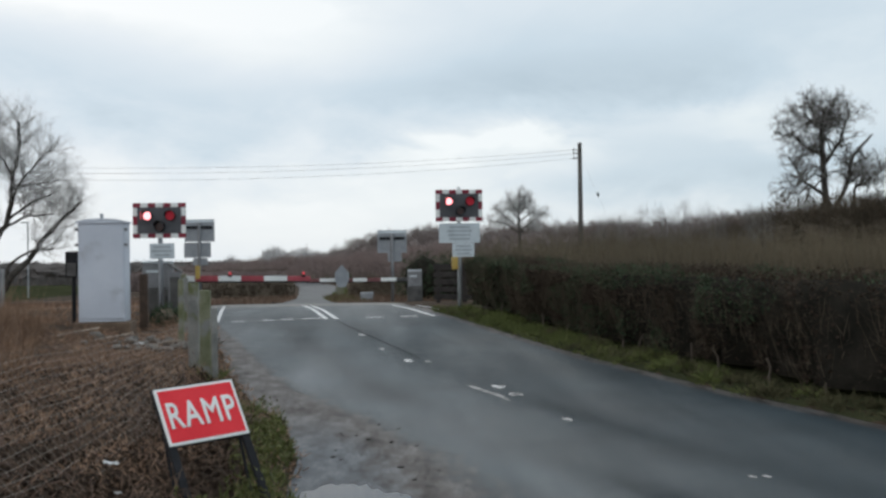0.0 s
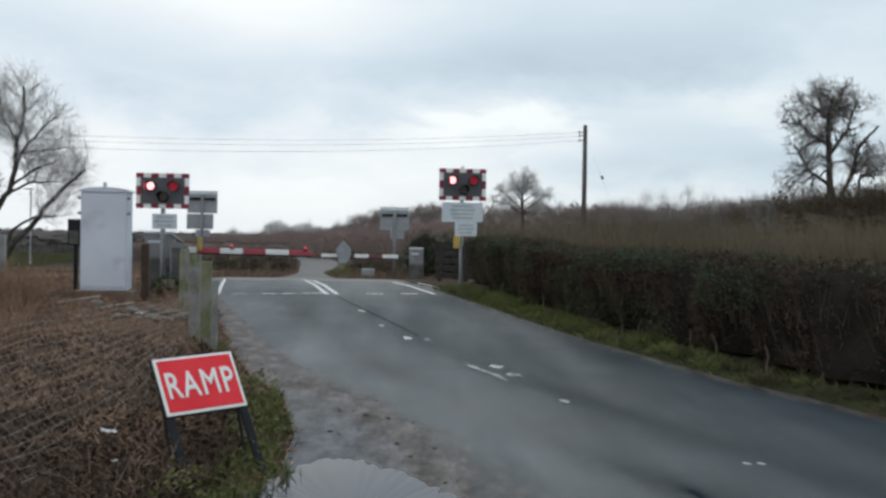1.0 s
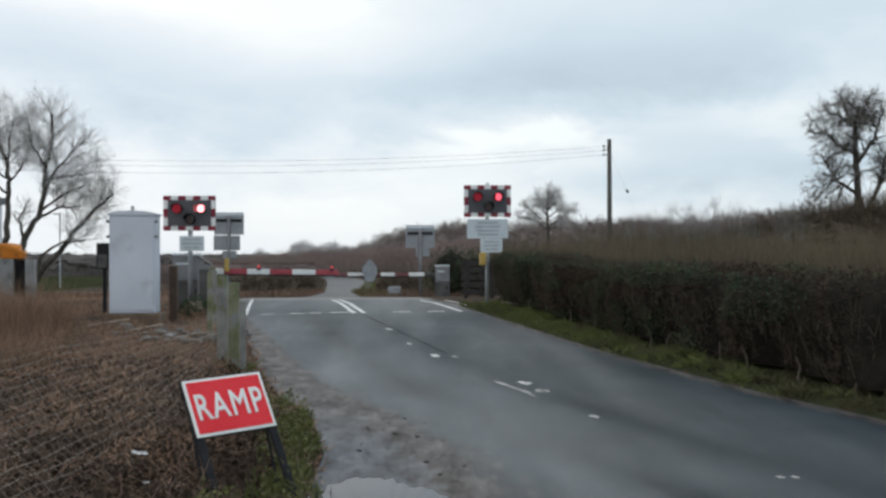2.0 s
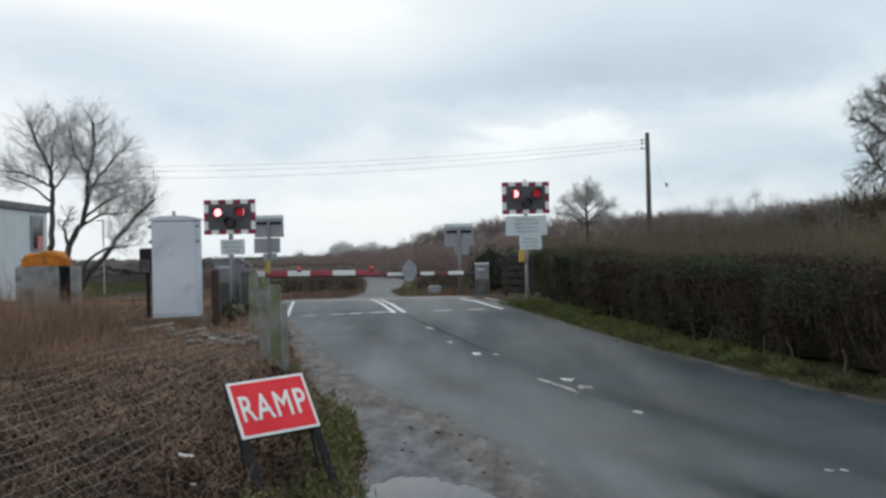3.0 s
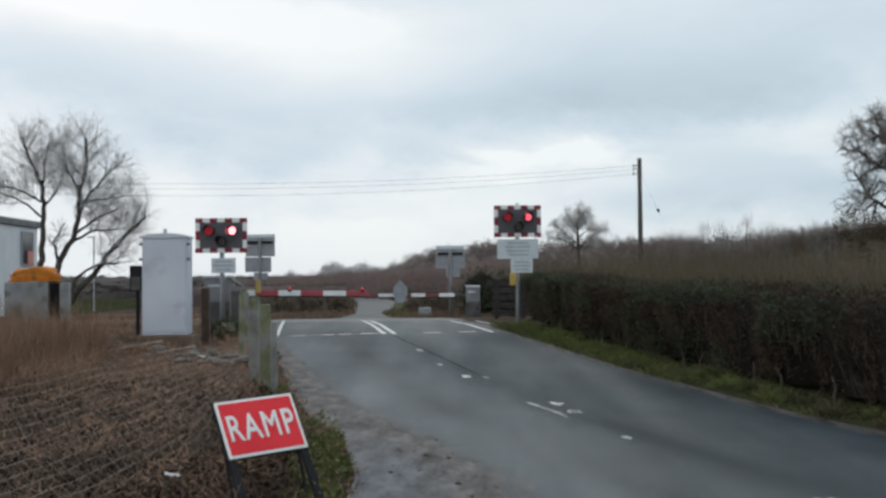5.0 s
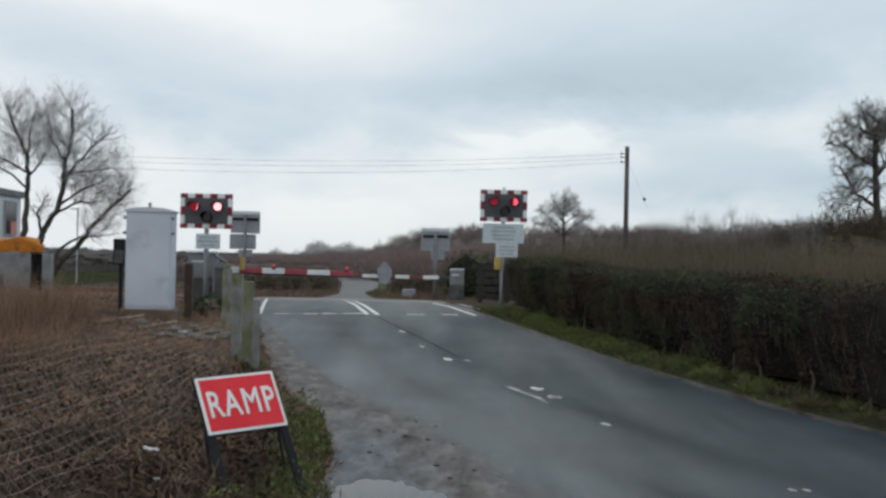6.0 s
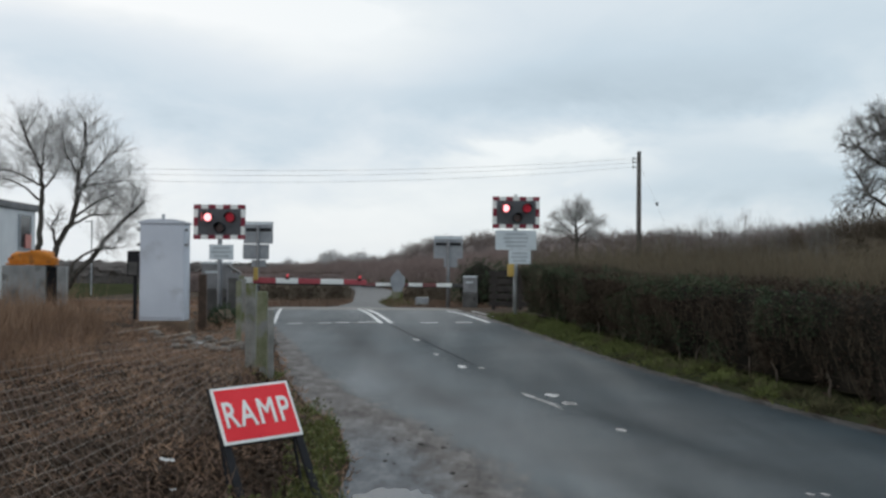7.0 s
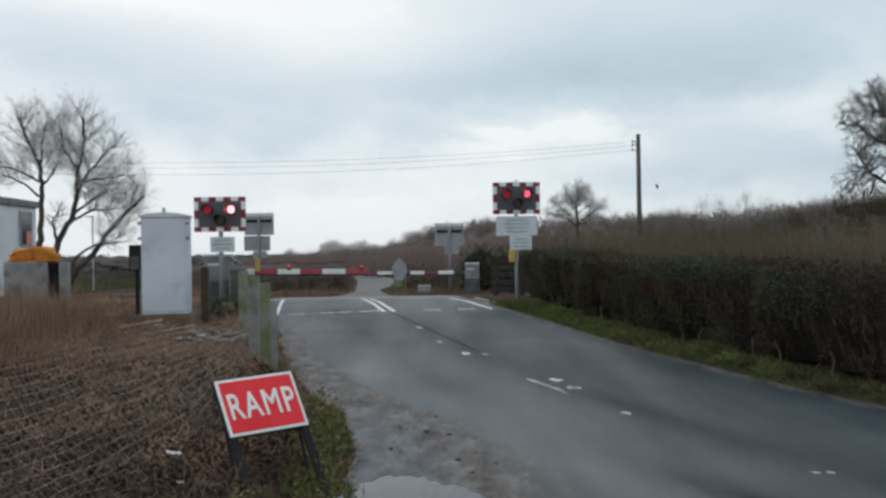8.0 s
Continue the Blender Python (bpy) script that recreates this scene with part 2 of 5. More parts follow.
WHITE = material("white_paint", (0.80, 0.80, 0.78), (0.90, 0.90, 0.88), 6.0, 0.45, 0.1)
SIGNWHITE = material("white_reflective_sheet", (0.80, 0.79, 0.76), (0.90, 0.89, 0.87), 6.0, 0.4, 0.05)
PLATE = material("white_sign_plate", (0.55, 0.60, 0.63), (0.68, 0.73, 0.76), 5.0, 0.5, 0.05)
INK = material("sign_lettering", (0.36, 0.40, 0.43), (0.48, 0.52, 0.55), 5.0, 0.5, 0.0)
SIGNBACK = material("grey_sign_back", (0.25, 0.265, 0.285), (0.34, 0.355, 0.375), 5.0, 0.55, 0.1)
MIDGREY = material("weathered_grey_paint", (0.15, 0.15, 0.155), (0.25, 0.25, 0.26), 4.0, 0.65, 0.2)
DARKGREY = material("dirty_grey_steel", (0.05, 0.048, 0.046), (0.11, 0.105, 0.10), 4.0, 0.7, 0.3)
YELLOW = material("yellow_paint", (0.44, 0.29, 0.06), (0.56, 0.38, 0.10), 6.0, 0.5, 0.1)
ORANGE = material("orange_sheet", (0.42, 0.125, 0.012), (0.62, 0.215, 0.022), 5.0, 0.65, 0.3, spots=((0.25, 0.10, 0.03), 4.0, 0.25), spec=0.3)
CABINWALL = material("white_cabin_wall", (0.55, 0.57, 0.60), (0.66, 0.68, 0.70), 2.0, 0.5, 0.1)
ROOF = material("grey_cabin_roof", (0.10, 0.105, 0.11), (0.17, 0.17, 0.18), 3.0, 0.7, 0.2)
GLASS = material("dark_window_glass", (0.02, 0.022, 0.025), (0.04, 0.04, 0.045), 3.0, 0.1, 0.0)
# shutter disc glows faintly, added to keep the unlit lens bright red
LENS_RED = glow("red_lens", (0.50, 0.010, 0.03), 0.16)
LENS_DARK = material("dark_amber_lens", (0.05, 0.012, 0.008), (0.09, 0.02, 0.01), 8.0, 0.25, 0.0)
LAMP_LIT = glow("lit_red_lamp", (1.0, 0.36, 0.38), 2.4)
LAMP_FAINT = glow("faint_red_lamp", (0.95, 0.13, 0.19), 1.15)
BOOM_LAMP = glow("lit_boom_lamp", (0.75, 0.06, 0.08), 0.4)
WOOD_POLE = material("creosoted_pole", (0.06, 0.055, 0.05), (0.12, 0.11, 0.10), 5.0, 0.9, 0.4)
BARK = material("bark", (0.045, 0.040, 0.036), (0.11, 0.098, 0.085), 6.0, 0.95, 0.4, spec=0.1)
TREETWIG = material("grey_twigs", (0.24, 0.235, 0.23), (0.44, 0.43, 0.425), 0.8, 0.95, 0.0, island=0.5, spec=0.1)
GREYTWIG = material("dull_twigs", (0.15, 0.142, 0.135), (0.32, 0.305, 0.295), 0.8, 0.95, 0.0, island=0.5, spec=0.1)
PALETWIG = material("pale_twigs", (0.36, 0.35, 0.345), (0.60, 0.585, 0.57), 0.8, 0.95, 0.0, island=0.5, spec=0.1)
STEM = material("brown_stems", (0.088, 0.074, 0.051), (0.205, 0.170, 0.118), 0.12, 0.95, 0.0, island=0.35, spec=0.1)
# the next three colours are lightened to hold the haze of distance
FARWOOD = material("hazed_far_twigs", (0.185, 0.142, 0.130), (0.315, 0.246, 0.226), 0.08, 0.95, 0.0, island=0.2, spec=0.1)
FARTREES = material("hazed_far_branches", (0.150, 0.124, 0.116), (0.260, 0.217, 0.203), 0.05, 0.95, 0.0, island=0.2, spec=0.1)
FARFAR = material("hazed_distant_twigs", (0.33, 0.32, 0.32), (0.50, 0.48, 0.47), 0.05, 0.95, 0.0, island=0.3, spec=0.1)
FARHEDGE = material("far_hedge_twigs", (0.095, 0.085, 0.080), (0.165, 0.148, 0.140), 0.05, 0.95, 0.0, island=0.2, spec=0.1)
LOWHEDGE = material("low_hedge_twigs", (0.14, 0.112, 0.086), (0.31, 0.250, 0.190), 0.5, 0.95, 0.0, island=0.4, spec=0.1)
OLIVEGRASS = material("olive_grass", (0.050, 0.050, 0.026), (0.135, 0.122, 0.070), 0.8, 0.95, 0.0, island=0.5, spec=0.1)
DEADGRASS = material("dead_grass", (0.145, 0.084, 0.053), (0.53, 0.335, 0.222), 1.6, 0.95, 0.0, island=0.5)
DARKBRAMBLE = material("dark_bramble_stems", (0.072, 0.047, 0.034), (0.285, 0.186, 0.130), 1.2, 0.8, 0.0, island=0.6, spec=0.3)
REED = material("rust_brown_reed", (0.15, 0.085, 0.052), (0.36, 0.235, 0.155), 0.8, 0.95, 0.0, island=0.55)
GRASS = material("green_grass", (0.058, 0.078, 0.027), (0.175, 0.195, 0.070), 0.9, 0.9, 0.0, island=0.5, spec=0.1)
# near-black colour paints the shade deep inside hedge and bush
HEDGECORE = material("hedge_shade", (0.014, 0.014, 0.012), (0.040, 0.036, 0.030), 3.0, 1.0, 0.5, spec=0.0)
HEDGETWIG = material("hedge_twigs", (0.046, 0.039, 0.029), (0.135, 0.110, 0.082), 1.0, 0.95, 0.0, island=0.5, spec=0.05)
HEDGELEAF = material("hedge_leaves", (0.030, 0.046, 0.030), (0.098, 0.128, 0.074), 1.0, 0.8, 0.0, island=0.6, spec=0.05)
HEDGESTEM = material("hedge_stem_bark", (0.060, 0.050, 0.042), (0.15, 0.125, 0.105), 4.0, 0.95, 0.3, each=0.5, spec=0.1)
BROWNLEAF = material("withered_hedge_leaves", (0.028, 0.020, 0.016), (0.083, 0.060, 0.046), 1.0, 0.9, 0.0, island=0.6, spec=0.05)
WIRE = material("rusty_wire", (0.14, 0.115, 0.096), (0.29, 0.24, 0.20), 6.0, 0.7, 0.0)
CABLE = material("overhead_cable", (0.05, 0.05, 0.055), (0.09, 0.09, 0.095), 6.0, 0.7, 0.0)
LITTER = material("white_litter", (0.55, 0.55, 0.55), (0.75, 0.75, 0.75), 20.0, 0.6, 0.1)
STONE = material("rubble_stone", (0.09, 0.078, 0.068), (0.27, 0.25, 0.225), 3.0, 0.9, 0.5, each=0.4)
CLOD = material("mud_clod", (0.018, 0.016, 0.014), (0.05, 0.045, 0.04), 8.0, 0.9, 0.5, each=0.4)
BALLAST = material("track_ballast", (0.06, 0.05, 0.045), (0.17, 0.15, 0.135), 5.0, 0.95, 0.9, fine=30)
RUST = material("rusty_rail", (0.10, 0.05, 0.03), (0.20, 0.12, 0.08), 8.0, 0.6, 0.3)


# ---------------------------------------------------------------- mesh helpers
def mesh_from(name, verts, faces, mat, smooth=False):
    me = bpy.data.meshes.new(name)
    me.from_pydata([tuple(map(float, v)) for v in verts], [], [tuple(map(int, f)) for f in faces])
    me.materials.append(mat)
    if smooth:
        me.polygons.foreach_set("use_smooth", [True] * len(me.polygons))
    me.update()
    return me


def part(name, bm, mat, parent, label="", smooth=False, at=None):
    """One bmesh, or mesh, as one mesh object under a thing or a part."""
    if isinstance(bm, bpy.types.Mesh):
        me = bm
    else:
        me = bpy.data.meshes.new(name)
        bm.to_mesh(me)
        bm.free()
        me.materials.append(mat)
        if smooth:
            me.polygons.foreach_set("use_smooth", [True] * len(me.polygons))
    ob = new(name, me)
    if parent is not None:
        ob.parent = parent
    if at is not None:
        ob.matrix_basis = at
    if label:
        tagged(ob, label)
    return ob


def thing(name, m, label, category, group="", kind=""):
    ob = new(name)
    ob.empty_display_size = 0.2
    ob.matrix_basis = m
    return tagged(ob, label, category, group, kind)


def box(size, centre=(0, 0, 0), bevel=0.0, bm=None, turn=None, segments=2):
    bm = bm or bmesh.new()
    got = bmesh.ops.create_cube(bm, size=1.0)["verts"]
    for v in got:
        v.co = Vector((v.co.x * size[0], v.co.y * size[1], v.co.z * size[2]))
    if bevel:
        edges = list({e for v in got for e in v.link_edges})
        made = bmesh.ops.bevel(bm, geom=edges, offset=bevel, segments=segments, affect="EDGES", profile=0.6)
        got = list({v for f in made["faces"] for v in f.verts} | {v for v in got if v.is_valid})
    for v in got:
        if turn is not None:
            v.co = turn @ v.co
        v.co += Vector(centre)
    return bm


def rod(a, b, r0, r1=None, n=10, bm=None):
    bm = bm or bmesh.new()
    a, b = Vector(a), Vector(b)
    d = b - a
    m = Matrix.Translation((a + b) / 2) @ d.to_track_quat("Z", "Y").to_matrix().to_4x4()
    bmesh.ops.create_cone(bm, cap_ends=True, segments=n, radius1=r0, radius2=r0 if r1 is None else r1, depth=d.length, matrix=m)
    return bm


def ring_rows(rows, n, close=True):
    """Verts and faces of a tube from rows of (centre, radius)."""
    verts, faces = [], []
    for k, (c, r) in enumerate(rows):
        c = Vector(c)
        d = (Vector(rows[min(k + 1, len(rows) - 1)][0]) - Vector(rows[max(k - 1, 0)][0])).normalized()
        side = d.orthogonal() if k == 0 else side - d * side.dot(d)
        side = (side if side.length > 1e-6 else d.orthogonal()).normalized()
        other = d.cross(side)
        for i in range(n):
            a = 2 * math.pi * i / n
            verts.append(c + side * (math.cos(a) * r) + other * (math.sin(a) * r))
    for k in range(len(rows) - 1):
        for i in range(n):
            j = (i + 1) % n
            faces.append((k * n + i, k * n + j, k * n + n + j, k * n + n + i))
    return verts, faces


def slivers(name, base, way, length, width, mat, rng, bend=0.25, leafy=False):
    """Many thin tapering blades: three-point bent strips, or short diamonds for leaves."""
    base, way = np.asarray(base, float), np.asarray(way, float)
    way = way / np.linalg.norm(way, axis=1)[:, None]
    n = len(base)
    side = np.cross(way, rng.normal(size=(n, 3)))
    side /= np.linalg.norm(side, axis=1)[:, None] + 1e-9
    length, width = np.broadcast_to(length, n)[:, None], np.broadcast_to(width, n)[:, None]
    sag = rng.normal(size=(n, 3)) * bend * length * 0.5
    if leafy:
        a, b = base - 0, base + way * length * 0.5 + side * width * 0.5
        c, d = base + way * length, base + way * length * 0.5 - side * width * 0.5
        verts = np.stack([a, b, c, d], 1).reshape(-1, 3)
        k = np.arange(n)[:, None] * 4
        faces = k + np.array([[0, 1, 2, 3]])
    else:
        a, b = base - side * width * 0.5, base + side * width * 0.5
        mid = base + way * length * 0.55 + sag * 0.4
        c, d = mid + side * width * 0.32, mid - side * width * 0.32
        e = base + way * length + sag
        verts = np.stack([a, b, c, d, e], 1).reshape(-1, 3)
        k = np.arange(n)[:, None] * 5
        faces = [tuple(f) for f in k + np.array([[0, 1, 2, 3]])] + [tuple(f) for f in k + np.array([[3, 2, 4]])]
    me = bpy.data.meshes.new(name)
    me.from_pydata(verts.tolist(), [], [tuple(int(i) for i in f) for f in faces])
    me.materials.append(mat)
    me.update()
    return me


# ---------------------------------------------------------------- plan of the land
CENTRE_Y = (-60.0, -20.0, 0.0, 5.0, 7.7, 10.26, 12.0, 15.16, 19.0, 22.5, 26.0, 29.5, 33.0, 38.0, 44.0, 50.0, 59.0, 68.0, 80.0, 100.0, 160.0)
CENTRE_X = (40.0, 17.0, 6.3, 4.0, 2.85, 1.85, 1.26, 0.40, -0.40, -1.07, -1.65, -2.16, -2.5, -2.8, -2.93, -3.1, -3.45, -4.2, -6.0, -9.0, -18.0)
RISE_Y = (-60.0, 7.0, 15.0, 22.0, 25.5, 29.0, 34.0, 38.0, 60.0, 2000.0)
RISE_Z = (0.0, 0.0, 0.21, 0.42, 0.48, 0.45, 0.28, 0.12, 0.0, 0.0)
HALF = 2.62


def road_x(y):
    return float(np.interp(y, CENTRE_Y, CENTRE_X))


def left_half(y):
    """Half width of the paved and muddy surface on the near side, wider at the pull-in."""
    return float(np.interp(y, (-10, 0, 5, 7.0, 8.7, 10.4, 11.6, 13.6, 16, 33, 39, 43, 50, 59), (12, 8.0, 5.0, 3.84, 3.17, 2.77, 2.79, 2.74, HALF, HALF, 0.85, 0.6, 0.85, 1.15)))


def right_half(y):
    """Half width of the road on the hedge side; the lane narrows past the crossing."""
    return float(np.interp(y, (33, 39, 43, 50, 59), (HALF, 0.95, 0.6, 0.85, 1.15)))


def rise(y):
    return float(np.interp(y, RISE_Y, RISE_Z))


def bank(x, y):
    """Height of the land beside the road."""
    z = rise(y)
    off = x - road_x(y) - right_half(y) if x > road_x(y) else road_x(y) - left_half(y) - x
    if off > 0:
        z += 0.05 * noise.noise(Vector((x * 0.5, y * 0.5, 3.0))) * min(1.0, off) + 0.02 * noise.noise(Vector((x * 2.3, y * 2.3, 7.0))) * min(1.0, off)
        if x < road_x(y) and 9 < y < 40:
            z += 0.22 * max(0.0, min(1.0, (off - 1.2) / 2.0)) * max(0.0, 1 - abs(y - 19) / 12)
    return z


def build_ground():
    xs = np.unique(np.concatenate([np.linspace(-30, 30, 201), np.linspace(-90, 90, 61), np.linspace(-2500, 2500, 41)]).round(3))
    ys = np.unique(np.concatenate([np.linspace(-10, 45, 184), np.linspace(-60, 130, 77), np.linspace(-400, 4000, 45)]).round(3))
    verts, faces = [], []
    for y in ys:
        rx = road_x(y)
        for x in xs:
            z = bank(x, y)
            if -left_half(y) - 0.04 < x - rx < right_half(y) + 0.05 and -60 < y < 160:
                z -= 0.035
            verts.append((x, y, z))
    w = len(xs)
    for j in range(len(ys) - 1):
        for i in range(w - 1):
            faces.append((j * w + i, j * w + i + 1, j * w + w + i + 1, j * w + w + i))
    me = mesh_from("ground", verts, faces, SOIL, True)
    me.materials.append(FIELD)
    for p in me.polygons:
        c = p.center
        if c.y > 82 or (c.x < -16 and c.y > 38) or abs(c.x) > 40 or (c.x > road_x(c.y) + HALF and c.y < 25):
            p.material_index = 1
    tagged(new("ground", me), "brown winter soil and rough green field beyond", "ground", kind="structure")


def ribbon(name, y0, y1, off0, off1, lift, mat, step=0.5, wobble=0.0, cell=0.7):
    """A strip of road surface between two offsets from the centre line."""
    n = max(2, int(abs(y1 - y0) / step) + 1)
    across = max(2, int(abs(off1 - off0) / cell) + 1)
    verts, faces = [], []
    for k in range(n):
        y = y0 + (y1 - y0) * k / (n - 1)
        for i in range(across):
            lo = -left_half(y) if off0 == -HALF else off0
            hi = right_half(y) if off1 == HALF else off1
            o = lo + (hi - lo) * i / (across - 1)
            if wobble and i in (0, across - 1):
                o += wobble * noise.noise(Vector((y * 0.9, i, 5.0)))
            verts.append((road_x(y) + o, y, rise(y) + lift))
    for k in range(n - 1):
        for i in range(across - 1):
            a = k * across + i
            faces.append((a, a + 1, a + across + 1, a + across))
    return mesh_from(name, verts, faces, mat)


def quad_strip(name, a, b, width, lift, mat, n=24):
    """A painted line from a to b on the road."""
    (ax, ay), (bx, by) = a, b
    d = Vector((bx - ax, by - ay)).normalized()
    s = Vector((-d.y, d.x)) * width / 2
    verts, faces = [], []
    for k in range(n + 1):
        x, y = ax + (bx - ax) * k / n, ay + (by - ay) * k / n
        for sg in (1, -1):
            verts.append((x + s.x * sg, y + s.y * sg, rise(y + s.y * sg) + lift))
    for k in range(n):
        faces.append((2 * k, 2 * k + 1, 2 * k + 3, 2 * k + 2))
    return mesh_from(name, verts, faces, mat)


def blob(name, cx, cy, rx, ry, lift, mat, turn=0.0, seed=0, rough=0.25, n=96, frill=0.0):
    verts, faces = [(cx, cy, rise(cy) + lift)], []
    for k in range(n):
        a = 2 * math.pi * k / n
        r = 1 + rough * noise.noise(Vector((math.cos(a) * 1.6, math.sin(a) * 1.6, seed * 3.7))) + 0.5 * rough * noise.noise(Vector((math.cos(a) * 5, math.sin(a) * 5, seed))) + frill * noise.noise(Vector((math.cos(a) * 15, math.sin(a) * 15, seed + 3)))
        px, py = math.cos(a) * rx * r, math.sin(a) * ry * r
        x, y = cx + px * math.cos(turn) - py * math.sin(turn), cy + px * math.sin(turn) + py * math.cos(turn)
        verts.append((x, y, rise(y) + lift))
        faces.append((0, k + 1, (k + 1) % n + 1))
    return mesh_from(name, verts, faces, mat)


build_ground()


def build_road():
    me = ribbon("road", -60, 160, -HALF, HALF, 0.0, ASPHALT, step=0.3, wobble=0.10, cell=0.17)
    me.materials.append(SHEENROAD)
    # past the crossing the road takes the colour with the painted sky sheen
    for p in me.polygons:
        if p.center.y > 36:
            p.material_index = 1
    for name in ("mud", "damp", "silt", "wheel"):
        me.attributes.new(name, "FLOAT", "POINT")
    mud, damp, silt, wheel = (me.attributes[name] for name in ("mud", "damp", "silt", "wheel"))
    for k, v in enumerate(me.vertices):
        y = v.co.y
        wide = float(np.interp(y, (0, 7.5, 10, 13, 17, 22), (4.0, 2.3, 1.5, 1.0, 0.7, 0.25)))
        off = v.co.x - road_x(y)
        # polished wheel tracks, wet shine put into their colour, dark oily strips between, darker right band
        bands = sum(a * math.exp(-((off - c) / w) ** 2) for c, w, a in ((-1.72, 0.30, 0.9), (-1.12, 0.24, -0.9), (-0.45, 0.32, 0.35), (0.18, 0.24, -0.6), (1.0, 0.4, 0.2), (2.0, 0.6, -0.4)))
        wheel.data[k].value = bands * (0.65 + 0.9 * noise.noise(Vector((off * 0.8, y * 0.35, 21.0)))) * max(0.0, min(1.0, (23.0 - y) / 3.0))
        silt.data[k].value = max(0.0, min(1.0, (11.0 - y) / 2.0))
        # damp low side; gloss also grows with distance to brighten the far sky sheen
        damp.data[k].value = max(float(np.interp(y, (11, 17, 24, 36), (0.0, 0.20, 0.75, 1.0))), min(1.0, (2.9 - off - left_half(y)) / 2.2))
        mud.data[k].value = max(0.0, min(1.0, (wide - (v.co.x - road_x(y) + left_half(y))) / (0.75 * wide))) if -10 < y < 24 else 0.0
        if off > right_half(y) - 0.22 and 0 < y < 30:
            mud.data[k].value = 0.62
    tagged(new("road", me), "grey damp asphalt country road with a muddy edge", "road", kind="structure")


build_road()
tagged(new("crossing_deck", ribbon("crossing_deck", 28.0, 32.5, -HALF, HALF, 0.006, DECK)), "pale worn level crossing deck", "crossing deck", kind="structure")


def road_marking(mesh, label):
    tagged(new("road_marking", mesh), label, "road marking", kind="structure")


for sgn in (-0.09, 0.09):
    road_marking(quad_strip("centre_line", (road_x(22.5) + sgn * 1.2, 22.4), (road_x(29.5) + sgn * 1.1, 29.5), 0.10, 0.006, FRESH), "white double centre line")
road_marking(quad_strip("edge_line", (-3.42, 22.0), (-4.33, 29.2), 0.075, 0.006, FRESH), "white edge line")
road_marking(quad_strip("edge_line", (1.15, 22.7), (0.28, 27.6), 0.09, 0.006, FRESH), "white edge line")
road_marking(quad_strip("edge_line", (1.36, 24.6), (0.94, 27.4), 0.09, 0.006, PAINT), "white edge line")
road_marking(quad_strip("stop_line", (-3.2, 22.02), (-1.0, 22.78), 0.10, 0.005, WORN, 12), "thin worn white stop line")
for a, b, m in ((0.04, 0.17, PAINT), (0.31, 0.43, FRESH), (0.48, 0.60, FRESH), (0.68, 0.90, FRESH)):
    road_marking(quad_strip("stop_line", (-3.2 + 2.2 * a, 22.02 + 0.76 * a), (-3.2 + 2.2 * b, 22.02 + 0.76 * b), 0.17, 0.008, m, 2), "worn white stop line piece")
for k in range(2):
    road_marking(quad_strip("stop_line", (-0.35 + 0.75 * k, 22.66 + 0.12 * k), (0.02 + 0.75 * k, 22.72 + 0.12 * k), 0.2, 0.006, PAINT, 2), "faded white dash across the lane")
for (a, b, w, m) in (((-0.42, 19.2), (-0.33, 18.7), 0.14, WORN), ((-0.03, 16.85), (0.01, 16.55), 0.08, WORN), ((0.33, 15.32), (0.42, 14.98), 0.12, PAINT),
                     ((0.62, 15.1), (0.68, 14.95), 0.08, WORN), ((0.98, 12.8), (1.40, 11.5), 0.09, WORN), ((1.34, 12.6), (1.42, 12.35), 0.14, PAINT),
                     ((1.47, 12.0), (1.56, 11.75), 0.16, WORN), ((1.80, 10.33), (1.84, 10.17), 0.08, WORN), ((2.75, 7.76), (2.78, 7.68), 0.05, WORN),
                     ((2.86, 7.76), (2.89, 7.68), 0.05, WORN)):
    turn = math.atan2(b[1] - a[1], b[0] - a[0])
    road_marking(blob("lane_dash", (a[0] + b[0]) / 2, (a[1] + b[1]) / 2, math.dist(a, b) / 2, w / 2, 0.006, m, turn, a[1] * 3.1, 0.55), "worn white patch of a centre dash")
road_marking(quad_strip("tar_seam", (-0.95, 21.9), (0.55, 15.4), 0.03, 0.004, material("tar_seam", (0.018, 0.018, 0.02), (0.034, 0.035, 0.038), 2.0, 0.9, 0.3, spec=0.05), 12), "dark tar seam along the road")

# muddy pull-in with a puddle at the road's edge
tagged(new("puddle", blob("puddle", -0.16, 6.14, 0.78, 1.46, 0.008, PUDDLE, turn=0.10, seed=5, rough=0.20, n=200, frill=0.09)), "still rainwater puddle on wet mud", "puddle", kind="structure")

# ---------------------------------------------------------------- crossing signals
SHUTTERS = []


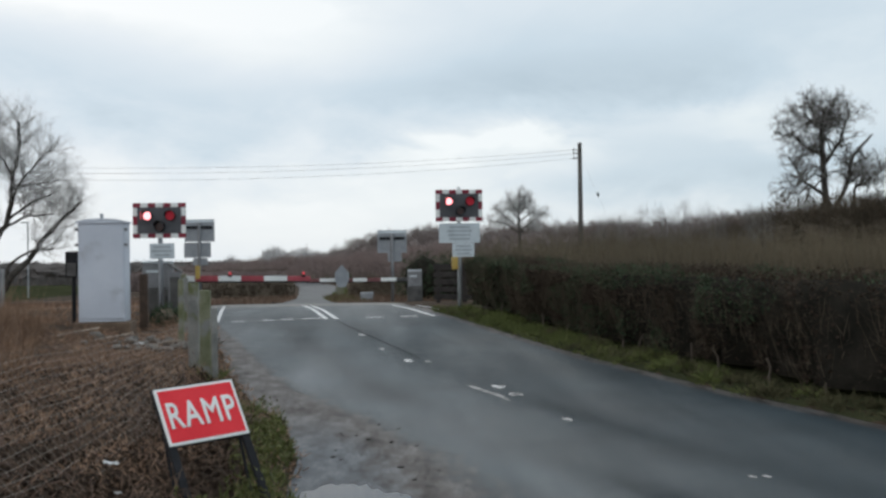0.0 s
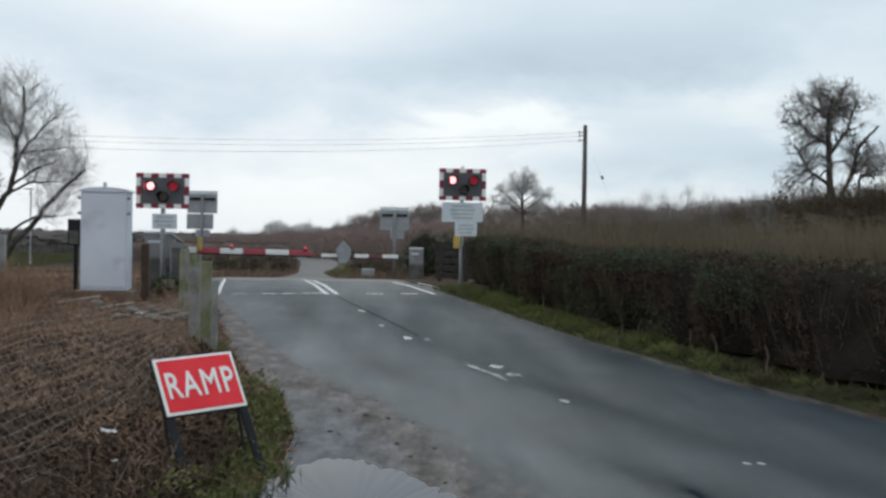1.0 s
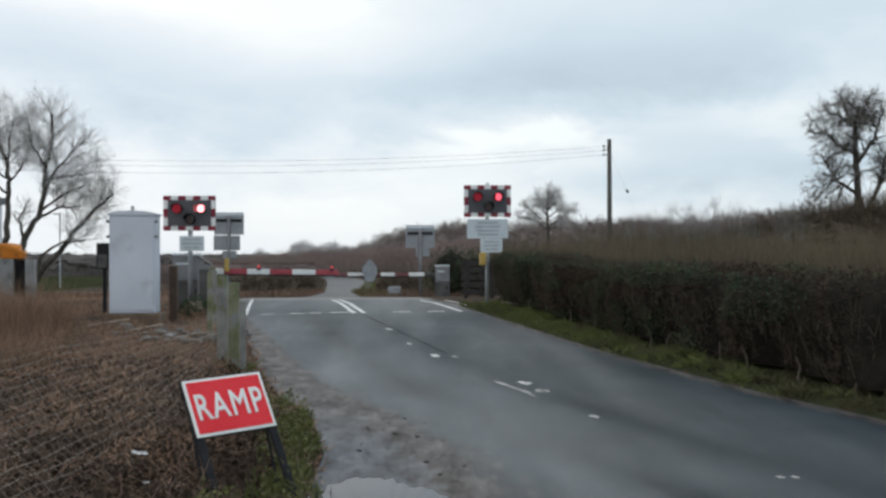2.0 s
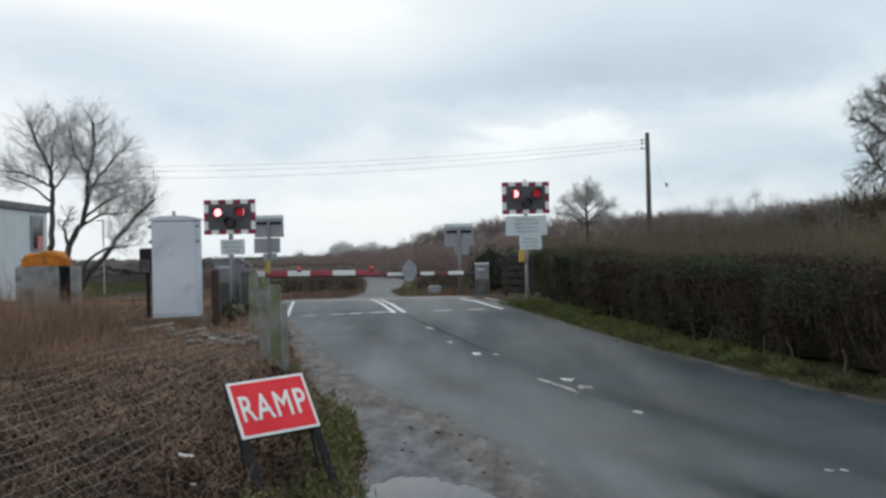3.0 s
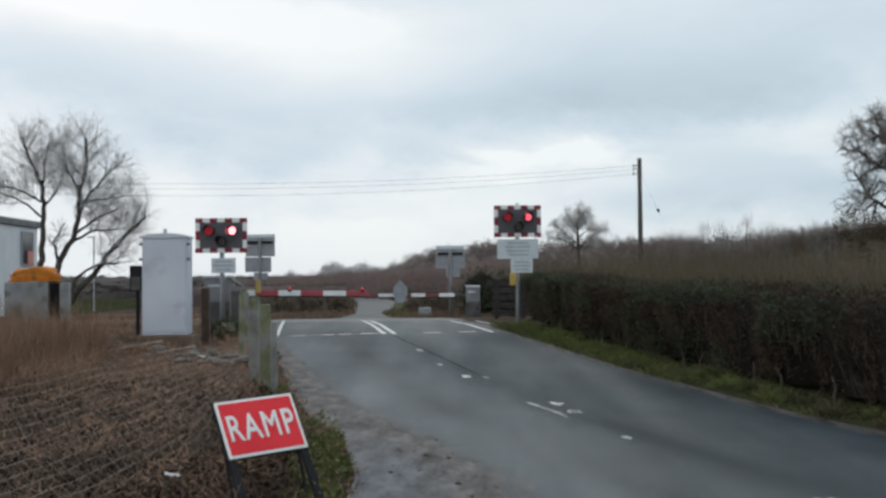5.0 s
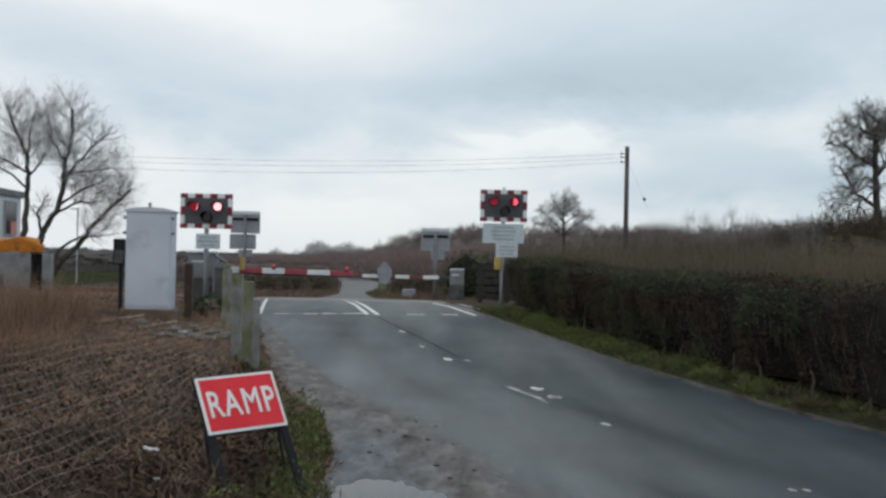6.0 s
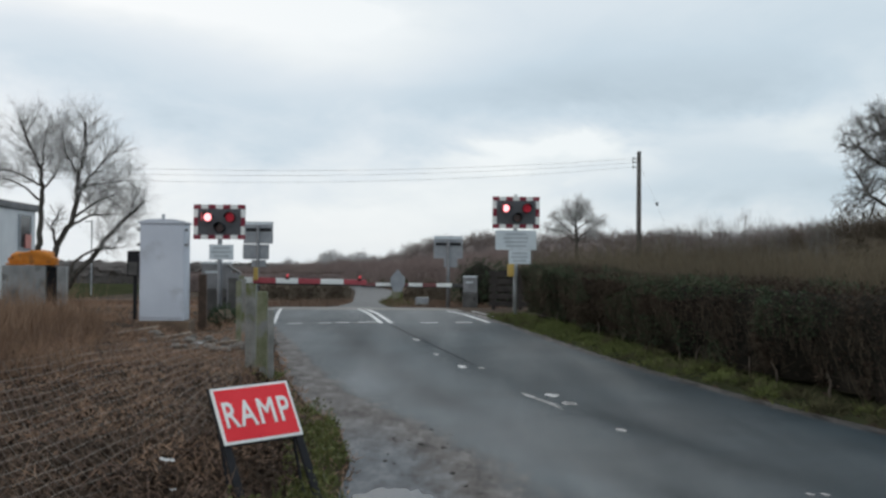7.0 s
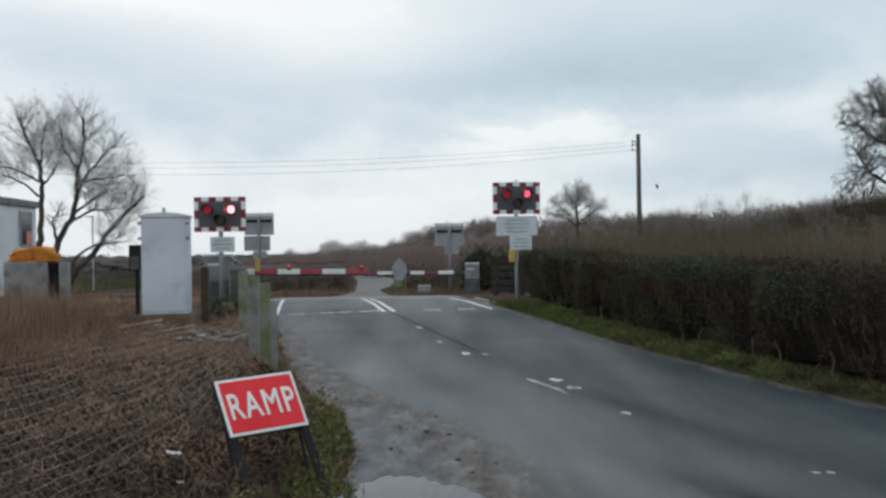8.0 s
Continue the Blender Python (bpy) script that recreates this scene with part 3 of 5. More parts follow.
def signal_lamp(parent, x, z, lit, phase, bulb=None):
    """A round signal lamp with a deep hood; an added red shutter turns on its upright pin before the steady bulb to
    make it flash.
    """
    n = 24
    verts, faces = [], []
    for y, r in ((-0.02, 0.110), (-0.15, 0.110), (-0.15, 0.100), (-0.04, 0.100)):
        for i in range(n):
            a = 2 * math.pi * i / n
            verts.append((x + r * math.cos(a), y, z + r * math.sin(a)))
    for k in range(3):
        for i in range(n):
            faces.append((k * n + i, k * n + (i + 1) % n, k * n + n + (i + 1) % n, k * n + n + i))
    h = len(verts)
    for y, r in ((-0.14, 0.112), (-0.26, 0.116)):
        for i in range(13):
            a = math.pi * (i / 12)
            verts.append((x + r * math.cos(a), y, z + r * math.sin(a)))
    for i in range(12):
        faces.append((h + i, h + i + 1, h + 14 + i, h + 13 + i))
    lamp = part("lamp", mesh_from("lamp", verts, faces, DARKMETAL, True), None, parent, "black hooded signal lamp")

    def disc(name, r, mat, thick=0.004):
        bm = bmesh.new()
        bmesh.ops.create_cone(bm, cap_ends=True, segments=24, radius1=r, radius2=r, depth=thick, matrix=pose(0, 0, 0, 90))
        me = bpy.data.meshes.new(name)
        bm.to_mesh(me)
        bm.free()
        me.materials.append(mat)
        return me

    if lit:
        part("bulb", disc("bulb", 0.084, bulb or LAMP_LIT), None, lamp, "glowing red signal light", at=pose(x, -0.045, z))
        sh = part("flash_shutter", disc("flash_shutter", 0.098, LENS_RED), None, lamp, "red shutter added to make the light flash", at=pose(x, -0.13, z))
        SHUTTERS.append((sh, (x, -0.13, z), phase))
    else:
        part("lens", disc("lens", 0.104, LENS_DARK), None, lamp, "dark unlit lens", at=pose(x, -0.06, z))


def board_blocks(parent, w, h, zc):
    """Red and white blocks round the edge of the backing board."""
    b = 0.098
    cells = []
    nx, nz = 7, 3
    sx, sz = w / nx, (h - 2 * b) / nz
    for i in range(nx):
        for s in (1, -1):
            cells.append((-w / 2 + sx * (i + 0.5), zc + s * (h - b) / 2, sx, b, i % 2))
    for k in range(nz):
        for s in (1, -1):
            cells.append((s * (w - b) / 2, zc - h / 2 + b + sz * (k + 0.5), b, sz, (k + 1) % 2))
    for x, z, dx, dz, white in cells:
        part("border_block", box((dx - 0.004, 0.006, dz - 0.004), (x, -0.023, z), 0.001, segments=1), WHITE if white else BOARDRED, parent)


def signal(x, y, z, turn, plates, pole_top, board_z, yellow=False, hump=True, steel=GREYSTEEL, faint=False):
    s = thing("crossing_signal", pose(x, y, z, 0, 0, turn), "twin red flashing crossing signal on a grey pole", "crossing signal", "road crossing signals")
    part("pole", rod((0, 0.07, -0.05), (0, 0.07, pole_top), 0.05, n=14), steel, s, smooth=True)
    part("pole_foot", box((0.20, 0.20, 0.03), (0, 0.07, -0.02), 0.008), MIDGREY, s)
    w, h = 1.13, 0.76
    board = part("board", box((w, 0.03, h), (0, 0, board_z), 0.006), BOARD, s, "dark backing board with red and white blocks")
    board_blocks(board, w, h, board_z)
    for sx, ph, lit in ((-0.25, 0, True), (0.25, 1, True)):
        signal_lamp(s, sx, board_z + 0.10, lit, ph, LAMP_FAINT if faint and ph else None)
    signal_lamp(s, 0.02, board_z - 0.13, False, 0)
    part("bracket", box((0.5, 0.04, 0.06), (0, 0.035, board_z), 0.004), GREYSTEEL, s)
    if hump:
        part("cap", rod((0, 0.07, board_z + 0.36), (0, 0.07, board_z + 0.45), 0.06, 0.04, 12), WHITE, s)
    for px, pz, pw, phh, rows in plates:
        p = part("sign_plate", box((pw, 0.012, phh), (px, -0.01, pz), 0.004), PLATE, s, "pale information plate with worn lettering")
        n = len(rows)
        for k, share in enumerate(rows):
            part("lettering", box((pw * share, 0.003, phh * 0.45 / n), (px, -0.0185, pz + phh * 0.8 * ((n - 1) / 2 - k) / n)), INK, p)
    if yellow:
        part("telephone_sign", box((0.15, 0.10, 0.30), (-0.12, 0.0, 1.08), 0.015), YELLOW, s, "yellow emergency box")
    return s


signal(-4.77, 22.9, 0.45, 0, [(0.05, 1.48, 0.53, 0.33, (0.7, 0.8, 0.6))], 2.2, 2.14, hump=False, steel=SIGNBACK)
signal(1.88, 25.0, 0.49, 3, [(0.0, 1.80, 0.99, 0.47, (0.5, 0.6, 0.55, 0.5)), (0.09, 1.395, 0.53, 0.33, (0.7, 0.75, 0.6))], 2.6, 2.46, yellow=True, faint=True)


def signal_back(x, y, z, board_z, w, h, low):
    """A far signal that faces the other way: its grey back, bracket and pole."""
    s = thing("crossing_signal", pose(x, y, z), "grey back of a crossing signal facing away", "crossing signal", "road crossing signals")
    part("pole", rod((0, -0.06, -0.05), (0, -0.06, board_z + h * 0.35), 0.06, n=12), MIDGREY, s, smooth=True)
    part("board", box((w, 0.03, h), (0, 0, board_z), 0.006), SIGNBACK, s)
    part("bracket", box((w * 0.86, 0.05, 0.10), (0, -0.035, board_z + h * 0.14), 0.005), DARKMETAL, s, "dark cross bracket")
    part("top_band", box((w, 0.008, 0.10), (0, -0.02, board_z + h * 0.42), 0.002), PLATE, s)
    for k, (dx, dz, dw, dh) in enumerate(low):
        part("sign_plate", box((dw, 0.02, dh), (dx, 0, dz), 0.004), SIGNBACK, s, "grey back of a small plate")
    return s


signal_back(-6.5, 38.0, 0.10, 2.70, 1.06, 0.80, [(-0.08, 2.0, 0.95, 0.54), (0.02, 1.58, 0.52, 0.26)])
signal_back(0.40, 38.0, 0.12, 2.20, 1.06, 0.82, [(0.09, 1.63, 0.5, 0.32)])


def shutter_rows(at, phase):
    """The bulb shows for half of each 0.763 s; the added shutter swings open or shut in about a tenth of a second."""
    period, first, swing = 0.762, 0.31, 0.1
    rows, turns = [(0.0, 88.0 if phase == 0 else 0.0)], []
    k = -1
    while first + k * period / 2 < 8.2:
        t = first + k * period / 2
        opens = (k % 2 == 1) == (phase == 0)
        turns.append((t, opens))
        k += 1
    for t, opens in turns:
        a, b = (0.0, 88.0) if opens else (88.0, 0.0)
        for f, ang in ((0.0, a), (0.5, 44.0), (1.0, b)):
            tt = t + (f - 0.5) * swing
            if 0.02 < tt < 8.0:
                rows.append((tt, ang))
    rows.append((8.0, 88.0 if phase == 1 else 0.0))
    x, y, z = at
    r = 0.098
    return [(t, pose(x - r, y, z, 0, 0, -a) @ pose(r, 0, 0)) for t, a in rows]


# ---------------------------------------------------------------- barriers
def boom(name, start, end, pieces, r0, r1, lamps, label, extras=()):
    s = thing(name, Matrix.Identity(4), label, "barrier", "crossing barriers")
    a, b = Vector(start), Vector(end)
    total = sum(p[0] for p in pieces)
    done = 0.0
    q = (b - a).to_track_quat("X", "Z").to_matrix()
    for length, red in pieces:
        f0, f1 = done / total, (done + length) / total
        mid = a.lerp(b, (f0 + f1) / 2)
        hgt = r0 + (r1 - r0) * (f0 + f1) / 2
        part("boom_section", box(((b - a).length * (f1 - f0) - 0.004, 0.06, hgt), mid, 0.012, turn=q), (WHITE, RED, DARKGREY, DULLRED)[int(red)], s, ("white boom section", "red boom section", "dull grey boom root", "far boom section in duller red")[int(red)])
        done += length
    rail = box(((b - a).length * 0.98, 0.05, 0.03), a.lerp(b, 0.5) - Vector((0, 0, (r0 + r1) * 0.32)), 0.004, turn=q)
    part("skirt_rail", rail, DARKMETAL, s, "thin dark rail under the boom")
    for f in lamps:
        c = a.lerp(b, f) + Vector((0, -0.02, 0.13))
        lm = part("boom_lamp", rod(c - Vector((0, 0, 0.06)), c + Vector((0, 0, 0.02)), 0.028, 0.024, 12), BOOM_LAMP, s, "small red boom light", smooth=True)
        part("lamp_base", box((0.08, 0.08, 0.05), c - Vector((0, 0, 0.07)), 0.008), DARKMETAL, lm)
    return s


near_boom = boom("barrier", (-5.0, 23.95, 1.315), (-1.66, 24.6, 1.262), [(0.75, False), (0.50, True), (0.50, False), (0.50, True), (0.52, False), (0.52, True)], 0.135, 0.115, (0.46, 0.955), "lowered red and white level crossing barrier")
part("marker", box((0.10, 0.06, 0.30), (-4.16, 24.02, 1.45), 0.015), YELLOW, near_boom, "yellow marker on the boom")
boom("barrier", (0.95, 36.5, 0.97), (-2.60, 36.0, 0.99), [(0.40, 2), (0.50, 0), (0.45, 3), (0.45, 0), (0.55, 3), (0.5, 0), (0.45, 3)], 0.135, 0.11, (0.7,), "lowered barrier on the far side of the crossing")


def barrier_machine(x, y, z, w, d, h, label, turn=0):
    s = thing("barrier_machine", pose(x, y, z, 0, 0, turn), label, "barrier machine", "barrier machines")
    part("housing", box((w, d, h * 0.52), (0, 0, h * 0.26), 0.02), DARKGREY, s)
    part("upper_housing", box((w * 0.94, d * 0.9, h * 0.46), (0, 0, h * 0.52 + h * 0.235), 0.03), MIDGREY, s)
    part("lid", box((w * 0.96, d * 0.96, 0.05), (0, 0, h + 0.01), 0.015), PLATE, s, "pale weathered lid")
    part("door", box((w * 0.78, 0.012, h * 0.42), (0, -d / 2 - 0.006, h * 0.26), 0.004), DARKGREY, s, "dirty grey access door")
    part("label_plate", box((w * 0.5, 0.01, 0.05), (-w * 0.1, -d * 0.45 - 0.006, h * 0.84), 0.003), PLATE, s, "pale label strip")
    part("handle", box((0.03, 0.03, 0.12), (w * 0.28, -d / 2 - 0.02, h * 0.34), 0.006), DARKMETAL, s)
    return s


barrier_machine(-5.02, 23.9, 0.46, 0.70, 0.5, 1.22, "weathered grey barrier machine housing beside the crossing", 8)
barrier_machine(1.16, 36.6, 0.12, 0.52, 0.5, 1.14, "grey two-tier barrier machine on the far verge", 0)
cb = thing("signal_base_cabinet", pose(-4.42, 22.75, 0.44, 0, 0, 4), "narrow grey steel cabinet at the foot of the signal", "cabinet")
part("body", box((0.26, 0.3, 1.04), (0, 0.05, 0.52), 0.012), MIDGREY, cb)
part("lid", box((0.34, 0.34, 0.035), (0, 0.05, 1.12), 0.008, turn=Matrix.Rotation(radians(34), 3, "Y")), DARKGREY, cb, "sloping steel lid")
part("door", box((0.20, 0.012, 0.86), (0, -0.106, 0.5), 0.004), DARKGREY, cb, "narrow dirty steel door")


# ---------------------------------------------------------------- relay cabinet
def relay_cabinet():
    z0 = 0.60
    s = thing("relay_cabinet", pose(-5.09, 19.6, z0, 0, 0, 4), "tall pale grey steel trackside relay cabinet", "cabinet")
    part("plinth", box((1.02, 0.72, 0.42), (0, 0, -0.20), 0.02), material("brown_plinth", (0.11, 0.074, 0.050), (0.20, 0.138, 0.095), 4.0, 0.9, 0.4), s, "brown stained concrete plinth")
    part("body", box((0.82, 0.58, 1.80), (0, 0, 0.92), 0.012), CABINET, s)
    bm = bmesh.new()
    prof = [(-0.44, 0.0), (-0.44, 0.035), (-0.25, 0.075), (0.0, 0.09), (0.25, 0.075), (0.44, 0.035), (0.44, 0.0)]
    rows = [[bm.verts.new((px, py, 1.815 + pz)) for px, pz in prof] for py in (-0.32, 0.32)]
    for i in range(len(prof) - 1):
        bm.faces.new((rows[0][i], rows[0][i + 1], rows[1][i + 1], rows[1][i]))
    bm.faces.new(rows[0][::-1]), bm.faces.new(rows[1]), bm.faces.new((rows[0][-1], rows[0][0], rows[1][0], rows[1][-1]))
    part("roof", bm, CABINET, s, "shallow pitched overhanging roof")
    part("lifting_lug", box((0.06, 0.05, 0.12), (0, -0.22, 1.93), 0.012), GREYSTEEL, s)
    part("door", box((0.76, 0.014, 1.68), (0, -0.297, 0.92), 0.004), CABINET, s, "flush steel door")
    for sx in (-1, 1):
        for hz in (1.42, 1.70):
            part("hinge", box((0.06, 0.06, 0.05), (sx * 0.43, -0.27, hz), 0.008), MIDGREY, s)


relay_cabinet()
jb = thing("junction_box", pose(-5.95, 20.6, 0.55), "small dark equipment box on a post", "equipment box")
part("post", rod((0, 0.05, -0.2), (0, 0.05, 1.2), 0.04, n=10), DARKMETAL, jb)
part("case", box((0.24, 0.2, 0.50), (0, 0, 1.12), 0.015), DARKMETAL, jb)
part("door", box((0.18, 0.01, 0.26), (0.0, -0.105, 1.02), 0.004), DARKGREY, jb, "dull grey cover")


# ---------------------------------------------------------------- ramp sign on its frame
def lettering(text, size, mat, parent, at):
    cu = bpy.data.curves.new("lettering", "FONT")
    cu.body, cu.size, cu.align_x, cu.align_y = text, size, "CENTER", "CENTER"
    cu.bevel_depth, cu.bevel_resolution, cu.extrude, cu.space_character = 0.0042, 0, 0.0005, 1.15
    tmp = new("lettering", cu)
    me = bpy.data.meshes.new_from_object(tmp.evaluated_get(bpy.context.evaluated_depsgraph_get()))
    bpy.data.objects.remove(tmp)
    me.materials.clear()
    me.materials.append(mat)
    return part("lettering", me, None, parent, "white capital letters", at=at)


def ramp_sign():
    s = thing("road_works_sign", pose(-1.291, 7.544, 0.625, -35.4, -3.1, 32.6), "tilted red ramp warning sign with white letters on a black frame", "road sign")
    part("back_frame", box((0.616, 0.02, 0.466), (-0.003, 0.017, 0.004), 0.004), DARKMETAL, s, "black steel rim behind the plate")
    part("border", box((0.60, 0.014, 0.45), (0, 0, 0), 0.006), SIGNWHITE, s, "white border plate")
    part("face", box((0.555, 0.006, 0.405), (0, -0.009, 0), 0.003), SIGNRED, s, "red face")
    t = lettering("RAMP", 0.23, SIGNWHITE, s, pose(-0.004, -0.0145, -0.012, 90) @ Matrix.Diagonal((0.80, 1.24, 1, 1)))
    bm = box((0.055, 0.036, 1.0), (-0.274, 0.03, -0.26), 0.004)
    part("leg", bm, DARKMETAL, s, "black steel leg")
    part("leg", box((0.055, 0.036, 1.0), (0.274, 0.03, -0.26), 0.004), DARKMETAL, s, "black steel leg")
    part("cross_bar", box((0.54, 0.025, 0.025), (0, 0.026, 0.18), 0.004), DARKMETAL, s)
    for sx in (-0.275, 0.275):
        part("strut", rod((sx, 0.04, 0.10), (sx, 0.24, -0.60), 0.012, n=8), DARKMETAL, s)
    return s


ramp_sign()


# ---------------------------------------------------------------- fence of concrete posts and wire mesh
OLDWOOD = material("rotten_brown_timber", (0.045, 0.030, 0.022), (0.13, 0.085, 0.06), 5.0, 0.95, 0.6)


def fence_post(x, y, top, w, mat, label, lean=0.0):
    z = bank(x, y)
    h = top - z
    s = thing("fence_post", pose(x, y, z, 0, lean, random.uniform(-8, 8)), label, "fence post", "roadside fence posts")
    bm = box((w, w * 0.9, h + 0.2), (0, 0, h / 2 - 0.1), 0.012)
    for v in bm.verts:
        if v.co.z > h * 0.9:
            v.co.x *= 0.92
            v.co.y *= 0.92
    part("shaft", bm, mat, s)
    return s


POSTS = [(-2.173, 13.75, 1.09, 0.078, CONCRETE, "slim grey concrete fence post"), (-2.35, 14.1, 1.315, 0.15, MOSSY, "broad mossy concrete gate post"), (-2.64, 14.9, 1.40, 0.15, CONCRETE, "broad weathered grey concrete post"),
         (-3.215, 17.0, 1.41, 0.085, MOSSY, "mossy concrete fence post"), (-3.55, 19.2, 1.40, 0.11, CONCRETE, "weathered concrete fence post"), (-3.95, 21.2, 1.44, 0.11, MOSSY, "mossy concrete fence post"),
         (-4.56, 20.4, 1.47, 0.16, OLDWOOD, "rotten brown timber post beside the cabinet")]
for p in POSTS:
    fence_post(*p)


def mesh_panel(points, pitch_x, pitch_z, r, label):
    """Woven wire between posts, (x, y, top): upright and level strands and a line wire, each stretch one part."""
    s = thing("wire_fence", Matrix.Identity(4), label, "wire fence")
    for (ax, ay, az), (bx, by, bz) in zip(points[:-1], points[1:]):
        verts, faces = [], []

        def tube(path, rad):
            k0 = len(verts)
            v, f = ring_rows([(c, rad) for c in path], 3)
            verts.extend(v)
            faces.extend([tuple(i + k0 for i in q) for q in f])

        def spot(f, share):
            """A point of the slack net, f along it and share of the way up."""
            y = ay + (by - ay) * f
            # the foot of the net has slumped towards the road
            x = ax + (bx - ax) * f + float(np.interp(y, (9.0, 13.5), (0.75, 0.0))) * (1 - share) ** 1.4
            z0, z1 = bank(x, y) + 0.06, az + (bz - az) * f + 0.012 * math.sin(f * 9)
            return (x + 0.06 * noise.noise(Vector((share * 3.0, y * 1.5, 2))), y + 0.04 * noise.noise(Vector((y * 2, share * 4.0, 7))),
                    z0 + (z1 - z0) * share + 0.02 * noise.noise(Vector((y * 1.1, share * 2.5, 5))))

        n, m = int(math.hypot(bx - ax, by - ay) / pitch_x), int(max(az, bz) / pitch_z)
        for i in range(n):
            tube([spot((i + 0.5) / n, k / 10) for k in range(11)], r * 0.8)
        for k in range(m):
            tube([spot(i / 40, k / m) for i in range(41)], r)
        part("wire_mesh", mesh_from("wire_mesh", verts, faces, WIRE), None, s)
        verts, faces = [], []
        tube([spot(k / 40, 1.0) for k in range(41)], r * 0.5)
        part("line_wire", mesh_from("line_wire", verts, faces, WIRE), None, s)


mesh_panel([(-2.47, 14.0, 0.90), (-2.74, 9.5, 0.98), (-3.25, 5.0, 1.05)], 0.12, 0.066, 0.0023, "rusty wire mesh fence before dead bramble")
mesh_panel([(-2.44, 14.2, 1.15), (-3.12, 17.2, 1.28), (-3.95, 21.2, 1.42)], 0.10, 0.10, 0.0007, "rusty wire mesh between concrete posts")


# ---------------------------------------------------------------- vegetation
def scatter(rng, n, x0, x1, y0, y1, keep=None):
    p = np.stack([rng.uniform(x0, x1, n), rng.uniform(y0, y1, n)], 1)
    if keep:
        p = p[[bool(keep(x, y)) for x, y in p]]
    return np.array([(x, y, bank(x, y)) for x, y in p])


def left_edge(y):
    return road_x(y) - left_half(y)


def blades(name, pts, rng, lo, hi, width, lean, mat, label, category, bend=0.3):
    way = np.stack([rng.normal(0, lean, len(pts)), rng.normal(0, lean, len(pts)), np.ones(len(pts))], 1)
    me = slivers(name, pts, way, rng.uniform(lo, hi, len(pts)), rng.uniform(width * 0.6, width * 1.4, len(pts)), mat, rng, bend)
    return tagged(new(name, me), label, category, kind="stuff")


R1 = np.random.default_rng(11)
BR = scatter(R1, 125000, -13, -1.0, 3.5, 21, lambda x, y: x < left_edge(y) - 0.5 - 0.4 * noise.noise(Vector((x, y, 0))) and not (abs(x + 5.1) < 1.0 and 18.3 < y < 20.2))
clump = np.array([max(0.0, 0.5 + 1.3 * noise.noise(Vector((a * 1.6, b * 1.6, 8.0)))) for a, b, c in BR])
BR[:, 2] += clump * 0.22 * R1.uniform(0, 1, len(BR))
# mask for the darker stems, which grow more frequent towards the near end
wet = np.array([noise.noise(Vector((a * 0.8, b * 0.8, 14.0))) for a, b, c in BR]) * 1.6 + R1.normal(0, 0.35, len(BR)) + np.interp(BR[:, 1], (6.0, 9.0, 13.0), (0.9, 0.3, -0.5)) > 0
blades("dead_bramble", BR[~wet], R1, 0.05, 0.17, 0.008, 1.4, DEADGRASS, "tangled dead brown bramble and grass", "dead bramble", 0.6)
blades("wet_bramble", BR[wet], R1, 0.04, 0.15, 0.007, 1.4, DARKBRAMBLE, "darker dead bramble and grass", "dead bramble", 0.6)


def canes():
    """Arching bare bramble canes over the dead grass."""
    rng = np.random.default_rng(41)
    verts, faces = [], []
    for x, y, z in scatter(rng, 900, -9, -1.1, 5.0, 18, lambda x, y: x < left_edge(y) - 0.6):
        a, reach, top = rng.uniform(0, 6.28), rng.uniform(0.3, 0.9), rng.uniform(0.15, 0.5)
        rows = [((x + reach * f * math.cos(a), y + reach * f * math.sin(a), z - 0.03 + top * math.sin(f * 2.7)), 0.004 - 0.0024 * f) for f in (0, 0.2, 0.4, 0.6, 0.8, 1.0)]
        k0 = len(verts)
        v, f = ring_rows(rows, 3)
        verts.extend(v)
        faces.extend([tuple(i + k0 for i in q) for q in f])
    tagged(new("bramble_canes", mesh_from("bramble_canes", verts, faces, material("bramble_cane", (0.08, 0.045, 0.035), (0.24, 0.15, 0.11), 2.0, 0.8, 0.0, island=0.5))), "arching bare reddish bramble canes", "bramble", kind="stuff")


canes()
BL = scatter(R1, 9000, -6, -1.0, 4.5, 14, lambda x, y: x < left_edge(y) - 0.45)
BL[:, 2] += R1.uniform(0.0, 0.16, len(BL))
# more dark leaves over the near end
NL = scatter(R1, 4500, -6, -1.2, 4.5, 8.8, lambda x, y: x < left_edge(y) - 0.45)
NL[:, 2] += R1.uniform(0.0, 0.22, len(NL))
BL = np.concatenate([BL, NL])
blades("fallen_leaves", BL, R1, 0.03, 0.07, 0.03, 2.0, BROWNLEAF, "withered leaves caught in the bramble", "dead leaves", 0.4)
blades("dry_edge_grass", scatter(R1, 14000, -3.6, 0.0, 7.0, 22, lambda x, y: left_edge(y) - 0.45 < x < left_edge(y) + 0.06 + 0.12 * noise.noise(Vector((x * 3, y * 2, 12)))), R1, 0.03, 0.10, 0.012, 1.4, DEADGRASS, "withered brown grass at the road edge", "dry grass", 0.5)
blades("dry_grass", scatter(R1, 15000, -22, -3.4, 20, 34, lambda x, y: x < left_edge(y) - 0.6 and noise.noise(Vector((x * 0.5, y * 0.9, 2))) > -0.1), R1, 0.08, 0.32, 0.016, 0.7, DEADGRASS, "tall dry brown grass by the railway", "dry grass", 0.5)
RD = scatter(R1, 17000, -10.5, -4.4, 12.5, 18.5, lambda x, y: noise.noise(Vector((x * 0.7, y * 0.7, 4))) > -0.25 and x < -4.7 - 0.25 * (y - 14))
